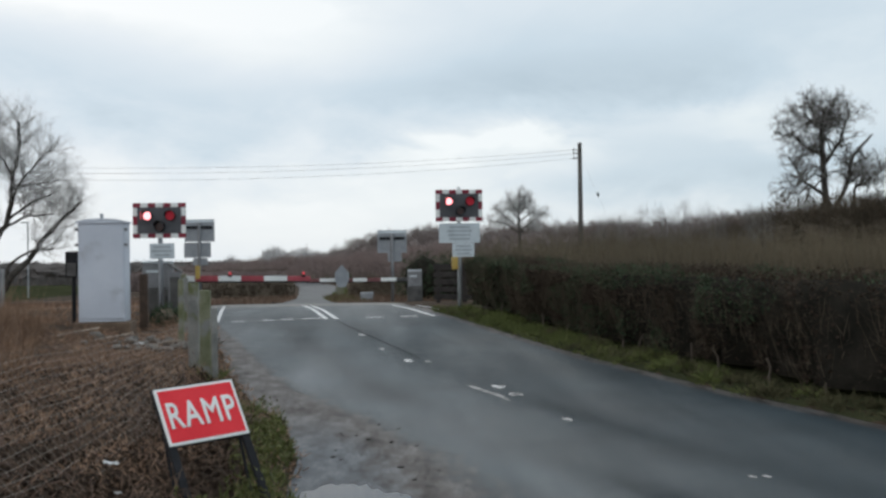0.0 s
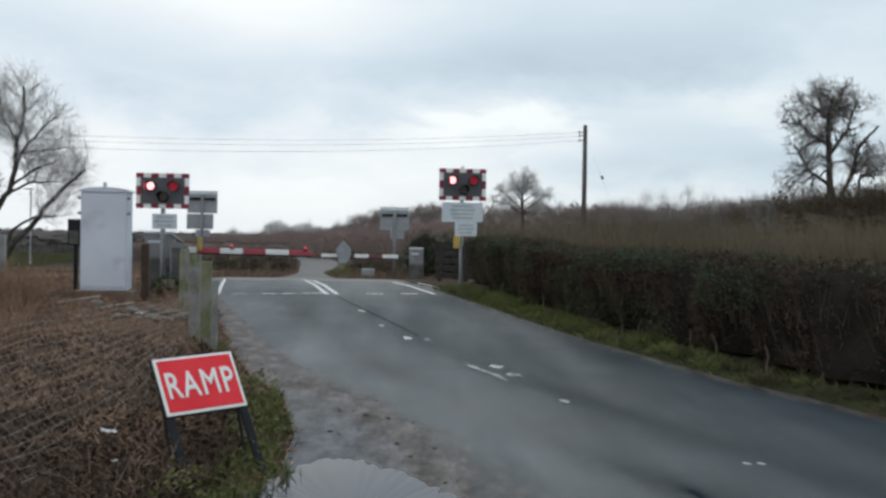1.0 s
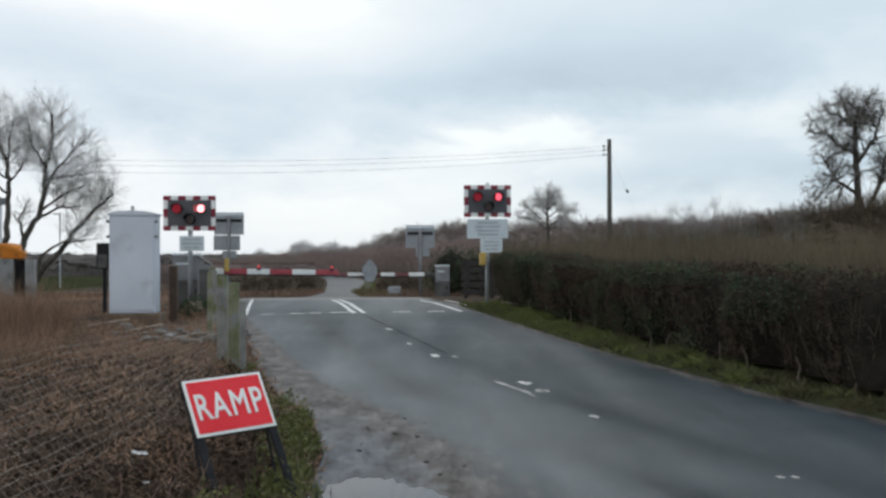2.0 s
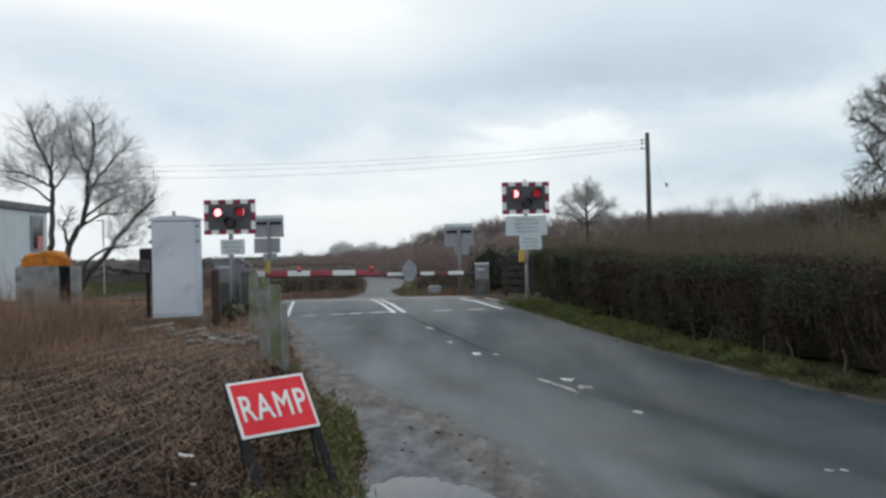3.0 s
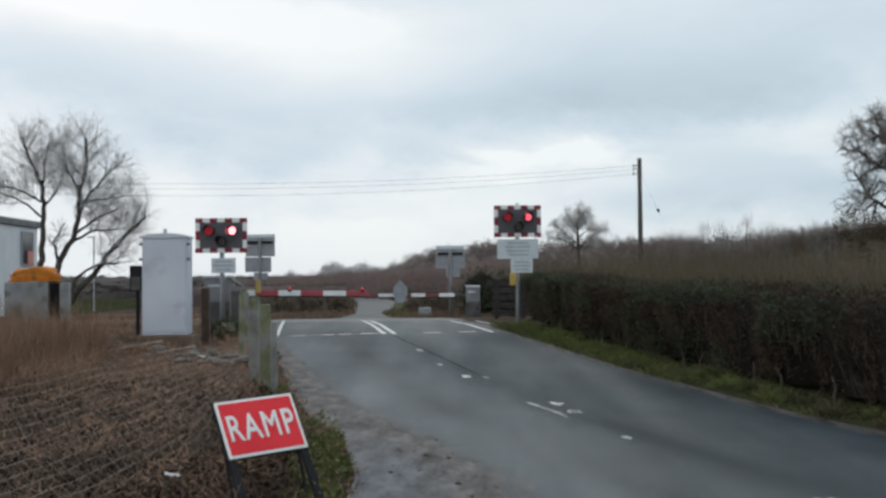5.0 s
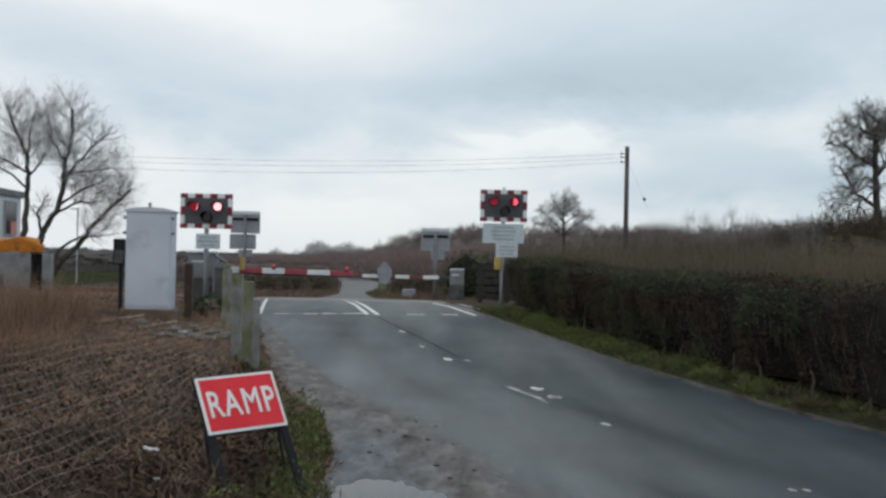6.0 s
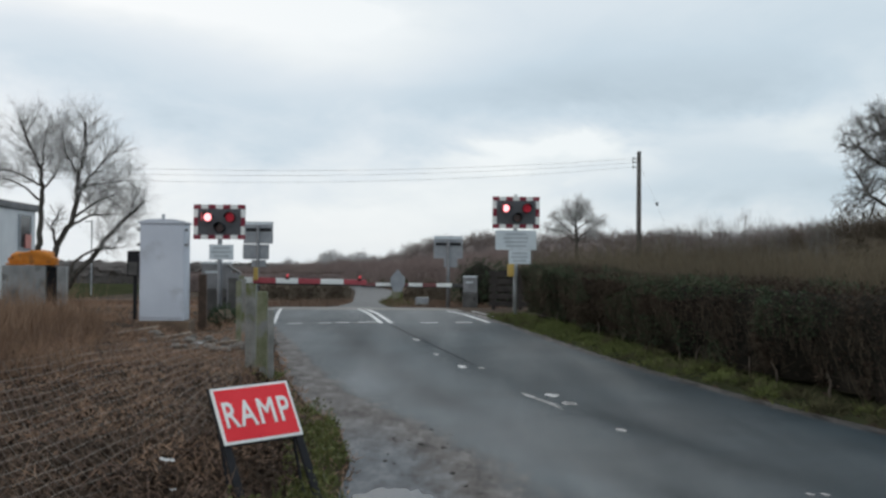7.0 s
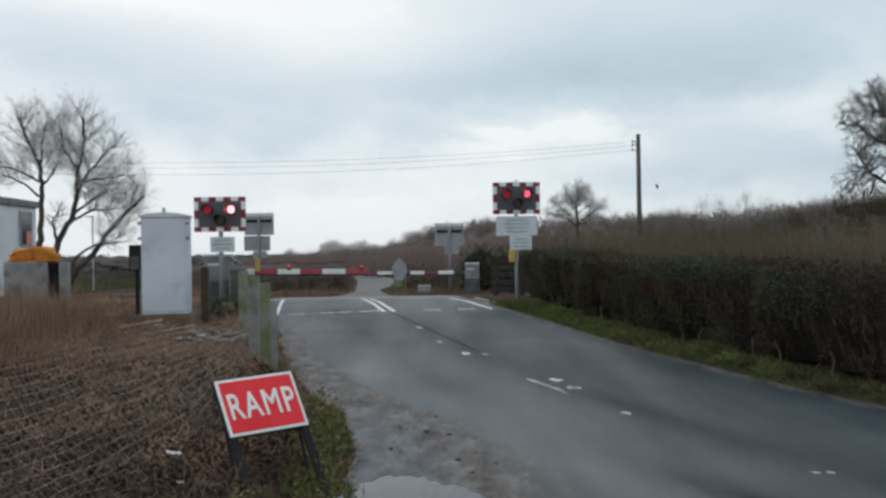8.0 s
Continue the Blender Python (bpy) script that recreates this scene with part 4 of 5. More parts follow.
for lo, hi, tall in ((-20.0, -7.2, 1.15), (-7.2, -5.9, 0.85), (-5.9, 0.0, 0.5)):
    blades("reeds", RD[(RD[:, 0] >= lo) & (RD[:, 0] < hi)], R1, tall * 0.35, tall, 0.011, 0.32, REED, "rust brown dry reeds", "reeds", 0.45)
blades("verge_grass", scatter(R1, 18000, -2.6, 0.2, 4.5, 15.5, lambda x, y: noise.noise(Vector((x * 1.4, y * 0.9, 31))) > -0.30 + 0.13 * max(0.0, y - 9.0) and left_edge(y) - 0.42 + 0.45 * noise.noise(Vector((x * 2, y * 0.8, 9))) < x < left_edge(y) + 0.22 * noise.noise(Vector((x * 4, y * 4, 2)))), R1, 0.05, 0.17, 0.011, 0.75, GRASS, "green grass along the road edge", "grass", 0.5)
def weeds():
    rng = np.random.default_rng(19)
    p = scatter(rng, 26000, -2.6, 0.0, 5.5, 13.5, lambda x, y: left_edge(y) - 0.55 + 0.3 * noise.noise(Vector((x * 2, y, 3))) < x < left_edge(y) - 0.02 and rng.uniform() < np.interp(y, (6, 7, 9.5, 10.8, 13.5), (0.6, 1.0, 0.9, 0.2, 0.06)))
    lump = np.array([max(0.0, 0.35 + 1.2 * noise.noise(Vector((a * 2.2, b * 2.2, 5.0)))) for a, b, c in p])
    p[:, 2] += lump * np.interp(p[:, 1], (7, 9.5, 12), (0.40, 0.36, 0.18)) * rng.uniform(0, 1, len(p))
    w = rng.normal(0, 1, (len(p), 3)) + np.array([0, -0.2, 0.7])
    tagged(new("weeds", slivers("weeds", p, w, rng.uniform(0.02, 0.05, len(p)), rng.uniform(0.012, 0.03, len(p)), WEED, rng, 0.2, True)), "low leafy green weeds at the road edge", "weeds", kind="stuff")
    p = scatter(rng, 6000, -3.0, -0.6, 5.5, 14, lambda x, y: left_edge(y) - 1.3 < x < left_edge(y) - 0.3)
    p[:, 2] += rng.uniform(0, 0.10, len(p))
    w = rng.normal(0, 1, (len(p), 3)) + np.array([0, 0, 0.4])
    tagged(new("leaf_litter", slivers("leaf_litter", p, w, rng.uniform(0.03, 0.09, len(p)), rng.uniform(0.02, 0.05, len(p)), BROWNLEAF, rng, 0.2, True)), "dark withered leaves under the sign", "dead leaves", kind="stuff")


WEED = material("weed_leaves", (0.042, 0.050, 0.017), (0.155, 0.160, 0.050), 1.2, 0.7, 0.0, island=0.6, spec=0.25)
weeds()
HEDGE_Y = (-6.0, 4.0, 11.38, 15.92, 24.8)
HEDGE_X = (12.5, 7.6, 4.80, 3.54, 2.0)


def hedge_x(y):
    return float(np.interp(y, HEDGE_Y, HEDGE_X))


blades("verge_grass", scatter(R1, 46000, 1.2, 9, 4.0, 26.0, lambda x, y: road_x(y) + HALF - 0.05 + 0.08 * noise.noise(Vector((x * 3, y * 3, 1))) < x < hedge_x(y) + 0.25 and noise.noise(Vector((x * 1.3, y * 0.9, 3))) > -0.30 + 0.11 * (17 - y)), R1, 0.04, 0.13, 0.012, 0.9, GRASS, "green grass verge below the hedge", "grass", 0.5)
blades("dry_verge_grass", scatter(R1, 15000, 1.2, 9, 4.0, 22.0, lambda x, y: road_x(y) + HALF + 0.05 < x < hedge_x(y) + 0.3), R1, 0.04, 0.13, 0.008, 1.1, OLIVEGRASS, "withered brown grass in the verge", "dry grass", 0.5)
blades("dead_leaves", scatter(R1, 8000, 1.8, 9, 4.0, 25.0, lambda x, y: hedge_x(y) - 0.5 < x < hedge_x(y) + 0.35), R1, 0.03, 0.09, 0.03, 2.0, BROWNLEAF, "withered brown leaves at the foot of the hedge", "dead leaves", 0.5)


def tussocks():
    """Lumps of matted grass along the hedge verge."""
    rng = np.random.default_rng(29)
    base, way = [], []
    for _ in range(150):
        y = rng.uniform(6.0, 24.5)
        x = rng.uniform(road_x(y) + HALF + 0.10, hedge_x(y) + 0.12)
        m, r = 90, rng.uniform(0.07, 0.20)
        a, f = rng.uniform(0, 6.28, m), rng.uniform(0, 1, m) ** 0.5
        px, py = x + r * f * np.cos(a), y + 1.6 * r * f * np.sin(a)
        base.append(np.stack([px, py, np.array([bank(p, q) for p, q in zip(px, py)]) + 0.5 * r * (1 - f * f)], 1))
        way.append(np.stack([np.cos(a) * f * 1.4, np.sin(a) * f * 1.4, np.full(m, 0.6)], 1) + rng.normal(0, 0.25, (m, 3)))
    b, w = np.concatenate(base), np.concatenate(way)
    lush = np.repeat(rng.uniform(0, 1, 150) < np.interp(b[::90, 1], (9, 14, 19), (0.05, 0.35, 0.85)), 90)
    for name, mat, pick, label in (("tussock_grass", GRASS, lush, "matted green tussocks below the hedge"), ("dry_tussock_grass", OLIVEGRASS, ~lush, "matted dry tussocks below the hedge")):
        tagged(new(name, slivers(name, b[pick], w[pick], rng.uniform(0.05, 0.15, pick.sum()), rng.uniform(0.006, 0.014, pick.sum()), mat, rng, 0.5)), label, "grass", kind="stuff")


tussocks()


def hedge_top(y):
    """The trimmed top is lower where the hedge meets the crossing."""
    return np.interp(y, (9.0, 11.8, 13.6, 15.0, 16.7, 19.3, 23.0, 25.0), (1.33, 1.30, 1.26, 1.225, 1.165, 1.095, 1.11, 1.15))


def hedge_lump(y, z):
    """How far the face of the hedge bulges out, from its clumps and gaps."""
    return float(np.interp(y, (12, 17), (0.40, 0.27))) * noise.noise(Vector((y * 1.25, z * 0.7, 4.0))) + 0.10 * noise.noise(Vector((y * 3.0, z * 3.0, 9.0)))


def hedge():
    rng = np.random.default_rng(5)
    s = thing("hedge", Matrix.Identity(4), "dense trimmed hedge, part evergreen and part brown", "hedge")
    ys = np.linspace(-6, 25.2, 260)
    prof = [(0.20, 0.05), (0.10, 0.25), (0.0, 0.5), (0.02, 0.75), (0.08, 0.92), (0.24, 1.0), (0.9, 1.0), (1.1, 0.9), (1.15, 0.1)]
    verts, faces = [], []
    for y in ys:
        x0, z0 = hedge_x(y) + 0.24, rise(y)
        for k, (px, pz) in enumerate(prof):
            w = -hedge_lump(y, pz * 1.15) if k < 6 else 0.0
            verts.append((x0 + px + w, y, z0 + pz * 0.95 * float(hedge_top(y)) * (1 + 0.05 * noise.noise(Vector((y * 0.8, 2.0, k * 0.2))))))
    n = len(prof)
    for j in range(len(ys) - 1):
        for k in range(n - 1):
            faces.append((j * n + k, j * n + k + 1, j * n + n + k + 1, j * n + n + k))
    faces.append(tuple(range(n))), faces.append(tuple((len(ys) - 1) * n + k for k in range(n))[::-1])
    # solid core whose dark colour gives the shade between the twigs
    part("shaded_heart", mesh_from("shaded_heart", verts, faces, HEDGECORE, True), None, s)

    def shell(m, ymin=5.0):
        y = rng.uniform(ymin, 25.2, m)
        f, g = rng.uniform(0, 1, m), rng.uniform(0, 1, m)
        x0, z0 = np.interp(y, HEDGE_Y, HEDGE_X), np.interp(y, RISE_Y, RISE_Z)
        top = hedge_top(y) + 0.025 * np.sin(y * 0.9) + 0.02 * np.sin(y * 2.3 + 1)
        face = f < 0.70
        lump = np.array([hedge_lump(a, b * 1.15) for a, b in zip(y, g)])
        x = np.where(face, x0 + 0.24 - lump - 0.05 + 0.18 * (1 - g) ** 2 * 0.6 + rng.normal(0, 0.035, m), x0 + 0.2 + g * 1.1)
        z = np.where(face, z0 + 0.10 + g * (top - 0.1), z0 + top + rng.normal(0, 0.04, m))
        out = np.where(face[:, None], np.array([-1.0, -0.25, 0.25]), np.array([-0.15, 0, 1.0])) + rng.normal(0, 0.7, (m, 3))
        gap = np.array([noise.noise(Vector((a * 1.25, b * 0.8, 4.0))) for a, b in zip(y, g)])
        fill = np.interp(y, (5, 11.5, 15.5, 19, 25), (0.16, 0.22, 0.46, 0.9, 1.0)) * np.where(face, np.clip(0.70 + 1.9 * gap + 0.7 * (g - 0.45), 0.14, 1.0), 1.0)
        k = rng.uniform(0, 1, m) < fill
        return np.stack([x, y, z], 1)[k], out[k], y[k], g[k]

    p, w, y, g = shell(52000)
    part("twig_mass", slivers("twig_mass", p, w, rng.uniform(0.06, 0.22, len(p)), rng.uniform(0.004, 0.011, len(p)), HEDGETWIG, rng, 0.5), None, s, "bare brown twigs")
    p, w, y, g = shell(9000)
    w = rng.normal(0, 0.22, (len(p), 3)) + np.array([-0.12, 0, 1.0])
    p[:, 2] = np.interp(p[:, 1], RISE_Y, RISE_Z) + (p[:, 2] - np.interp(p[:, 1], RISE_Y, RISE_Z)) * 0.62
    part("shoot_mass", slivers("shoot_mass", p, w, rng.uniform(0.2, 0.5, len(p)), rng.uniform(0.006, 0.016, len(p)), HEDGETWIG, rng, 0.12), None, s, "upright bare shoots")
    p, w, y, g = shell(88000)
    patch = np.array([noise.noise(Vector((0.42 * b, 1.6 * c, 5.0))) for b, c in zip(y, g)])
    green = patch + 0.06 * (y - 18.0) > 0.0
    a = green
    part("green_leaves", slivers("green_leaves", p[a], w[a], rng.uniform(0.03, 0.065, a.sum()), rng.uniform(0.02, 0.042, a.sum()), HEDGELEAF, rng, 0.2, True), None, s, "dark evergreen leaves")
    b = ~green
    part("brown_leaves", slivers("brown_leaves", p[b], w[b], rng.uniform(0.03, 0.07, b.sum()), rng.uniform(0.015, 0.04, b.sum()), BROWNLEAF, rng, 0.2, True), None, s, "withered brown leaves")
    for k in range(16):
        yy = 8.5 + k * 1.0 + rng.uniform(-0.3, 0.3)
        xx = hedge_x(yy) + 0.20 + rng.uniform(-0.05, 0.1)
        rows = [((xx + rng.normal(0, 0.01) * j, yy + rng.normal(0, 0.02) * j, rise(yy) - 0.05 + 0.11 * j), 0.024 - 0.004 * j) for j in range(4)]
        part("stem", mesh_from("stem", *ring_rows(rows, 5), HEDGESTEM, True), None, s)


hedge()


def bare_tree(x, y, stems, crowns, seed, label, size=1.0, gap=0.17, spread=0.9, rise_up=0.3, trunk_r=0.15, tip=0.008, boughs=8, twigs=6, twig_len=0.4, twig=GREYTWIG, limb=BARK, jitter=0.16, blunt=0.1):
    """A leafless tree: stems as (x, z) lines, crowns as (x, z, half width, half height), all from its foot.

    Limbs leave the stems, boughs leave the limbs and twigs leave the boughs; all stop at the edge of the crown."""
    rng = np.random.default_rng(seed)
    s = thing("bare_tree", pose(x, y, 0), label, "tree")
    mid, half = np.array([(c[0], 0.0, c[1]) for c in crowns]), np.array([(c[2], c[2], c[3]) for c in crowns])

    def inside(p, grow=1.0):
        return bool((((p - mid) / (half * grow)) ** 2).sum(1).min() < 1.0)

    tubes = {"trunk": ([], []), "limb": ([], []), "bough": ([], [])}

    def tube(kind, rows, n):
        verts, faces = tubes[kind]
        k0 = len(verts)
        v, f = ring_rows(rows, n)
        verts.extend(v)
        faces.extend([tuple(i + k0 for i in q) for q in f])

    def unit(v):
        return v / (np.linalg.norm(v) + 1e-9)

    def aside(d):
        return unit(np.cross(d, rng.normal(size=3)))

    sprig_at, sprig_way, sprig_len = [], [], []

    def grow(p, d, length, r, level):
        steps = 7 if level == 1 else 4
        reach = 1.0 + 0.10 * rng.normal()
        rows, ways = [(p, r)], [d]
        for k in range(steps):
            d = unit(d + rng.normal(0, jitter, 3) + np.array([0, 0, rise_up * 0.22]))
            p = p + d * length / steps
            rows.append((p, max(tip * 0.55, r * (1 - 0.85 * (k + 1) / steps)))), ways.append(d)
            if not inside(p, reach):
                break
        if len(rows) < 2:
            return
        tube("limb" if level == 1 else "bough", rows, 4 if level == 1 else 3)
        for _ in range(int((boughs if level == 1 else twigs) * (len(rows) - 1) / steps + 0.5)):
            k = int(rng.integers(1, len(rows)))
            c, w = rows[k][0] - (rows[k][0] - rows[k - 1][0]) * rng.uniform(), ways[k]
            turn = unit(w + aside(w) * spread * rng.uniform(0.5, 1.2) + np.array([0, 0, rise_up * 0.5]))
            if level == 1:
                grow(c, turn, length * rng.uniform(0.28, 0.55), max(tip, rows[k][1] * 0.6), 2)
            else:
                sprig_at.append(c), sprig_way.append(turn), sprig_len.append(twig_len * rng.uniform(0.4, 1.2))
        if level == 2:
            sprig_at.append(rows[-1][0]), sprig_way.append(d), sprig_len.append(twig_len)

    nodes = []
    for line in stems:
        pts = [np.array([a, 0.25 * size * math.sin(3.0 * b / size + 5.0 * a), b]) for a, b in line]
        r0 = trunk_r
        if line[0][1] > 0.5 and nodes:
            c, r = min(nodes, key=lambda q: np.linalg.norm(q[0] - pts[0]))
            pts[0], r0 = c, r * 0.6
        run = np.concatenate([[0], np.cumsum([np.linalg.norm(b - a) for a, b in zip(pts[:-1], pts[1:])])])
        m = max(3, int(run[-1] / (0.22 * size)))
        at = np.linspace(0, run[-1], m + 1)
        path = np.stack([np.interp(at, run, [q[i] for q in pts]) for i in range(3)], 1)
        path[1:] += rng.normal(0, 0.02 * size, (m, 3))
        rad = r0 + (max(tip * 2.0, r0 * blunt) - r0) * (at / run[-1]) ** 0.8
        tube("trunk", list(zip(path, rad)), 7)
        nodes.extend(zip(path, rad))
        for f in np.arange(gap * size * 0.5, run[-1], gap * size):
            c = np.array([np.interp(f, at, path[:, i]) for i in range(3)])
            if not inside(c, 1.05):
                continue
            k = min(m - 1, int(f / run[-1] * m))
            w = unit(path[k + 1] - path[k])
            turn = unit(w * 0.75 + aside(w) * spread * rng.uniform(0.6, 1.3) + np.array([0, 0, rise_up * 0.4]))
            r = float(np.interp(f, at, rad))
            grow(c, turn, size * rng.uniform(0.8, 2.2), min(r * 0.6, tip * rng.uniform(2.4, 6.5)), 1)
        grow(path[-1], unit(path[-1] - path[-2]), size * 1.2, tip * 2.0, 1)
    part("trunk", mesh_from("trunk", *tubes["trunk"], BARK, True), None, s)
    part("crown", mesh_from("crown", *tubes["limb"], limb, True), None, s)
    part("bough_spray", mesh_from("bough_spray", *tubes["bough"], twig, True), None, s, "slender side boughs")
    part("twig_spray", slivers("twig_spray", sprig_at, sprig_way, np.array(sprig_len), tip * 0.95, twig, rng, 0.22), None, s, "fine bare twigs")
    for ob in s.children:
        if ob.name.startswith(("bough_spray", "twig_spray")):
            tagged(ob, "fine bare boughs and twigs", kind="stuff")
    return s


bare_tree(-16.75, 45, [[(-0.3, -0.2), (-0.3, 2.3), (-0.34, 3.5), (-0.30, 4.9), (-0.34, 5.7), (-0.77, 6.75), (-1.1, 7.7)],
                       [(-0.1, -0.2), (0.28, 2.3), (0.94, 3.4), (1.22, 4.4), (1.37, 5.4), (1.52, 6.5), (1.59, 7.7)],
                       [(1.22, 4.4), (1.70, 5.2), (2.47, 6.0), (3.0, 6.6)], [(1.37, 5.4), (0.75, 6.4), (0.55, 7.6)], [(1.0, 3.6), (2.2, 4.3), (3.0, 4.6)], [(-0.3, 4.4), (-1.2, 5.0), (-2.2, 5.4)], [(-0.3, 4.9), (-1.3, 5.5), (-2.4, 5.7)],
                       [(-0.34, 5.7), (-0.2, 6.6), (0.0, 7.5)], [(-0.3, 4.7), (0.2, 5.2), (0.5, 5.9)], [(0.94, 3.4), (1.8, 3.7), (2.9, 3.75)], [(0.3, 2.4), (0.25, 3.2), (0.5, 4.0)], [(1.3, 4.9), (2.3, 5.1), (3.4, 5.2)],
                       [(0.3, -0.2), (1.45, 1.35), (1.94, 1.9), (2.38, 2.56), (3.24, 3.54), (4.1, 4.3)], [(1.0, 0.8), (1.2, 1.7), (2.0, 2.2), (3.0, 2.3)]],
          [(-0.85, 6.9, 1.25, 1.7), (1.4, 6.75, 1.6, 1.9), (2.7, 5.6, 1.45, 1.45), (3.5, 4.2, 1.2, 1.3), (3.0, 2.9, 1.4, 0.9), (-1.6, 5.5, 1.5, 0.6), (-1.9, 6.4, 0.9, 0.9), (0.4, 6.3, 1.3, 1.3), (2.3, 4.3, 1.2, 0.9), (0.35, 3.5, 0.32, 0.75)],
          23, "leafless tree with two dark trunks and a fine grey crown", 1.0, 0.09, 1.0, 0.16, 0.19, 0.0042, 10, 10, 0.44, PALETWIG, TREETWIG, blunt=0.28)
bare_tree(36.95, 85, [[(0.1, -0.2), (0.05, 5.2), (0.0, 9.5), (-0.1, 12.0), (0.0, 13.6)], [(0.0, 9.7), (-1.6, 10.6), (-2.5, 11.5), (-4.3, 11.6)], [(0.0, 6.5), (-1.6, 7.6), (-2.9, 9.6)],
                      [(0.0, 9.0), (1.3, 11.0), (1.75, 12.5), (2.2, 13.4)], [(1.3, 11.0), (2.9, 11.6)], [(-0.1, 12.0), (-1.0, 12.6), (-2.5, 13.2)], [(-0.1, 12.0), (0.4, 13.2), (1.0, 14.6)], [(-0.1, 12.0), (-0.9, 13.4), (-1.2, 14.6)], [(-1.6, 7.6), (-2.6, 7.4), (-3.4, 7.0)]],
          [(-0.15, 13.2, 3.4, 2.0), (2.9, 12.7, 1.6, 1.4), (-3.2, 12.3, 1.3, 1.4), (-2.0, 9.7, 1.7, 1.9), (-2.6, 6.9, 1.8, 1.5), (1.2, 10.0, 1.2, 1.3), (-0.7, 10.8, 1.6, 1.2), (-0.9, 8.0, 1.0, 1.2), (0.7, 7.9, 0.9, 1.0)],
          8, "large leafless oak with a broad dark crown", 1.35, 0.12, 1.25, 0.06, 0.46, 0.016, 10, 9, 0.55, GREYTWIG, jitter=0.28, blunt=0.35)
bare_tree(38.2, 85.6, [[(0.0, -0.2), (0.2, 5.7), (0.95, 7.4), (1.35, 9.7), (3.0, 11.5)], [(0.95, 7.4), (2.4, 8.4)], [(1.35, 9.0), (2.4, 9.6)]],
          [(1.0, 9.0, 1.7, 1.6), (2.9, 8.9, 1.9, 1.4), (-0.2, 7.3, 1.0, 0.9)], 31, "smaller leafless oak leaning away from the large one", 1.3, 0.15, 1.2, 0.10, 0.30, 0.018, 9, 8, 0.55, GREYTWIG, jitter=0.26, blunt=0.3)
bare_tree(40.0, 86.4, [[(0.0, -0.2), (0.0, 7.2), (1.5, 7.8)], [(0.0, 7.2), (3.0, 9.0)], [(0.0, 7.0), (0.6, 9.0)]], [(0.9, 8.4, 1.8, 1.3), (3.4, 8.8, 2.0, 1.9)], 13, "dark leafless tree beside the oaks", 1.3, 0.15, 1.2, 0.10, 0.26, 0.018, 9, 8, 0.55, GREYTWIG, jitter=0.26, blunt=0.3)
bare_tree(14.69, 110, [[(0.0, -0.2), (0.0, 4.5), (-0.1, 6.4), (0.1, 8.2)], [(0.0, 4.5), (1.8, 5.8), (2.6, 6.4)], [(0.0, 4.8), (-1.8, 6.2), (-2.6, 6.9)], [(-0.1, 6.4), (-1.2, 7.9)], [(0.0, 6.2), (1.1, 7.4)], [(0.0, 7.0), (0.9, 8.3)], [(-0.1, 5.6), (-1.3, 6.9)], [(0.0, 5.4), (1.5, 6.6)], [(0.0, 4.3), (-1.7, 5.3), (-3.2, 5.6)], [(0.0, 4.2), (1.8, 5.0)]],
          [(0.2, 8.4, 1.0, 0.9), (0.0, 7.4, 1.9, 1.2), (-1.2, 7.9, 0.85, 0.85), (1.1, 7.5, 0.75, 0.6), (-2.0, 6.7, 1.1, 0.7), (2.0, 6.4, 1.4, 0.75), (-0.2, 6.8, 0.9, 0.9), (-1.7, 5.5, 1.3, 0.6), (1.8, 5.1, 1.3, 0.6), (-2.9, 5.5, 1.0, 0.6)],
          17, "pale leafless tree behind the brown thicket", 0.9, 0.09, 1.3, 0.06, 0.26, 0.0062, 10, 10, 0.46, PALETWIG, TREETWIG, jitter=0.30, blunt=0.3)


def thicket():
    rng = np.random.default_rng(3)
    n = 21000
    y = rng.uniform(36, 60, n)
    x = rng.uniform(0, 1, n) * (0.62 * y - 2) + 3.2
    patch = np.array([noise.noise(Vector((a * 0.22, b * 0.15, 6.0))) for a, b in zip(x, y)])
    p = np.stack([x, y, np.interp(y, RISE_Y, RISE_Z) - 0.05], 1)
    top = (1.62 + 1.95 * y / 60.0) * (0.90 + 0.14 * patch) * np.interp(x / y, (0.06, 0.11, 0.17, 0.20, 0.30, 0.34), (0.80, 0.88, 1.0, 1.04, 1.04, 1.0))
    hgt = top * rng.uniform(0.40, 1.0, n) * np.where(rng.uniform(0, 1, n) < 0.06, 1.2, 1.0)
    way = np.stack([rng.normal(0, 0.20, n), rng.normal(0, 0.20, n), np.ones(n)], 1)
    s = tagged(new("thicket", slivers("thicket", p, way, hgt, rng.uniform(0.012, 0.036, n), STEM, rng, 0.10)), "dense thicket of bare brown saplings", "thicket", kind="stuff")
    k = rng.integers(0, n, 36000)
    q = p[k] + way[k] * (hgt[k] * rng.uniform(0.3, 0.95, len(k)))[:, None]
    w = np.stack([rng.normal(0, 0.45, len(k)), rng.normal(0, 0.45, len(k)), np.ones(len(k))], 1)
    tagged(new("thicket_twigs", slivers("thicket_twigs", q, w, rng.uniform(0.2, 0.6, len(k)), 0.014, STEM, rng, 0.2)), "thin side twigs of the brown thicket", "thicket", kind="stuff")


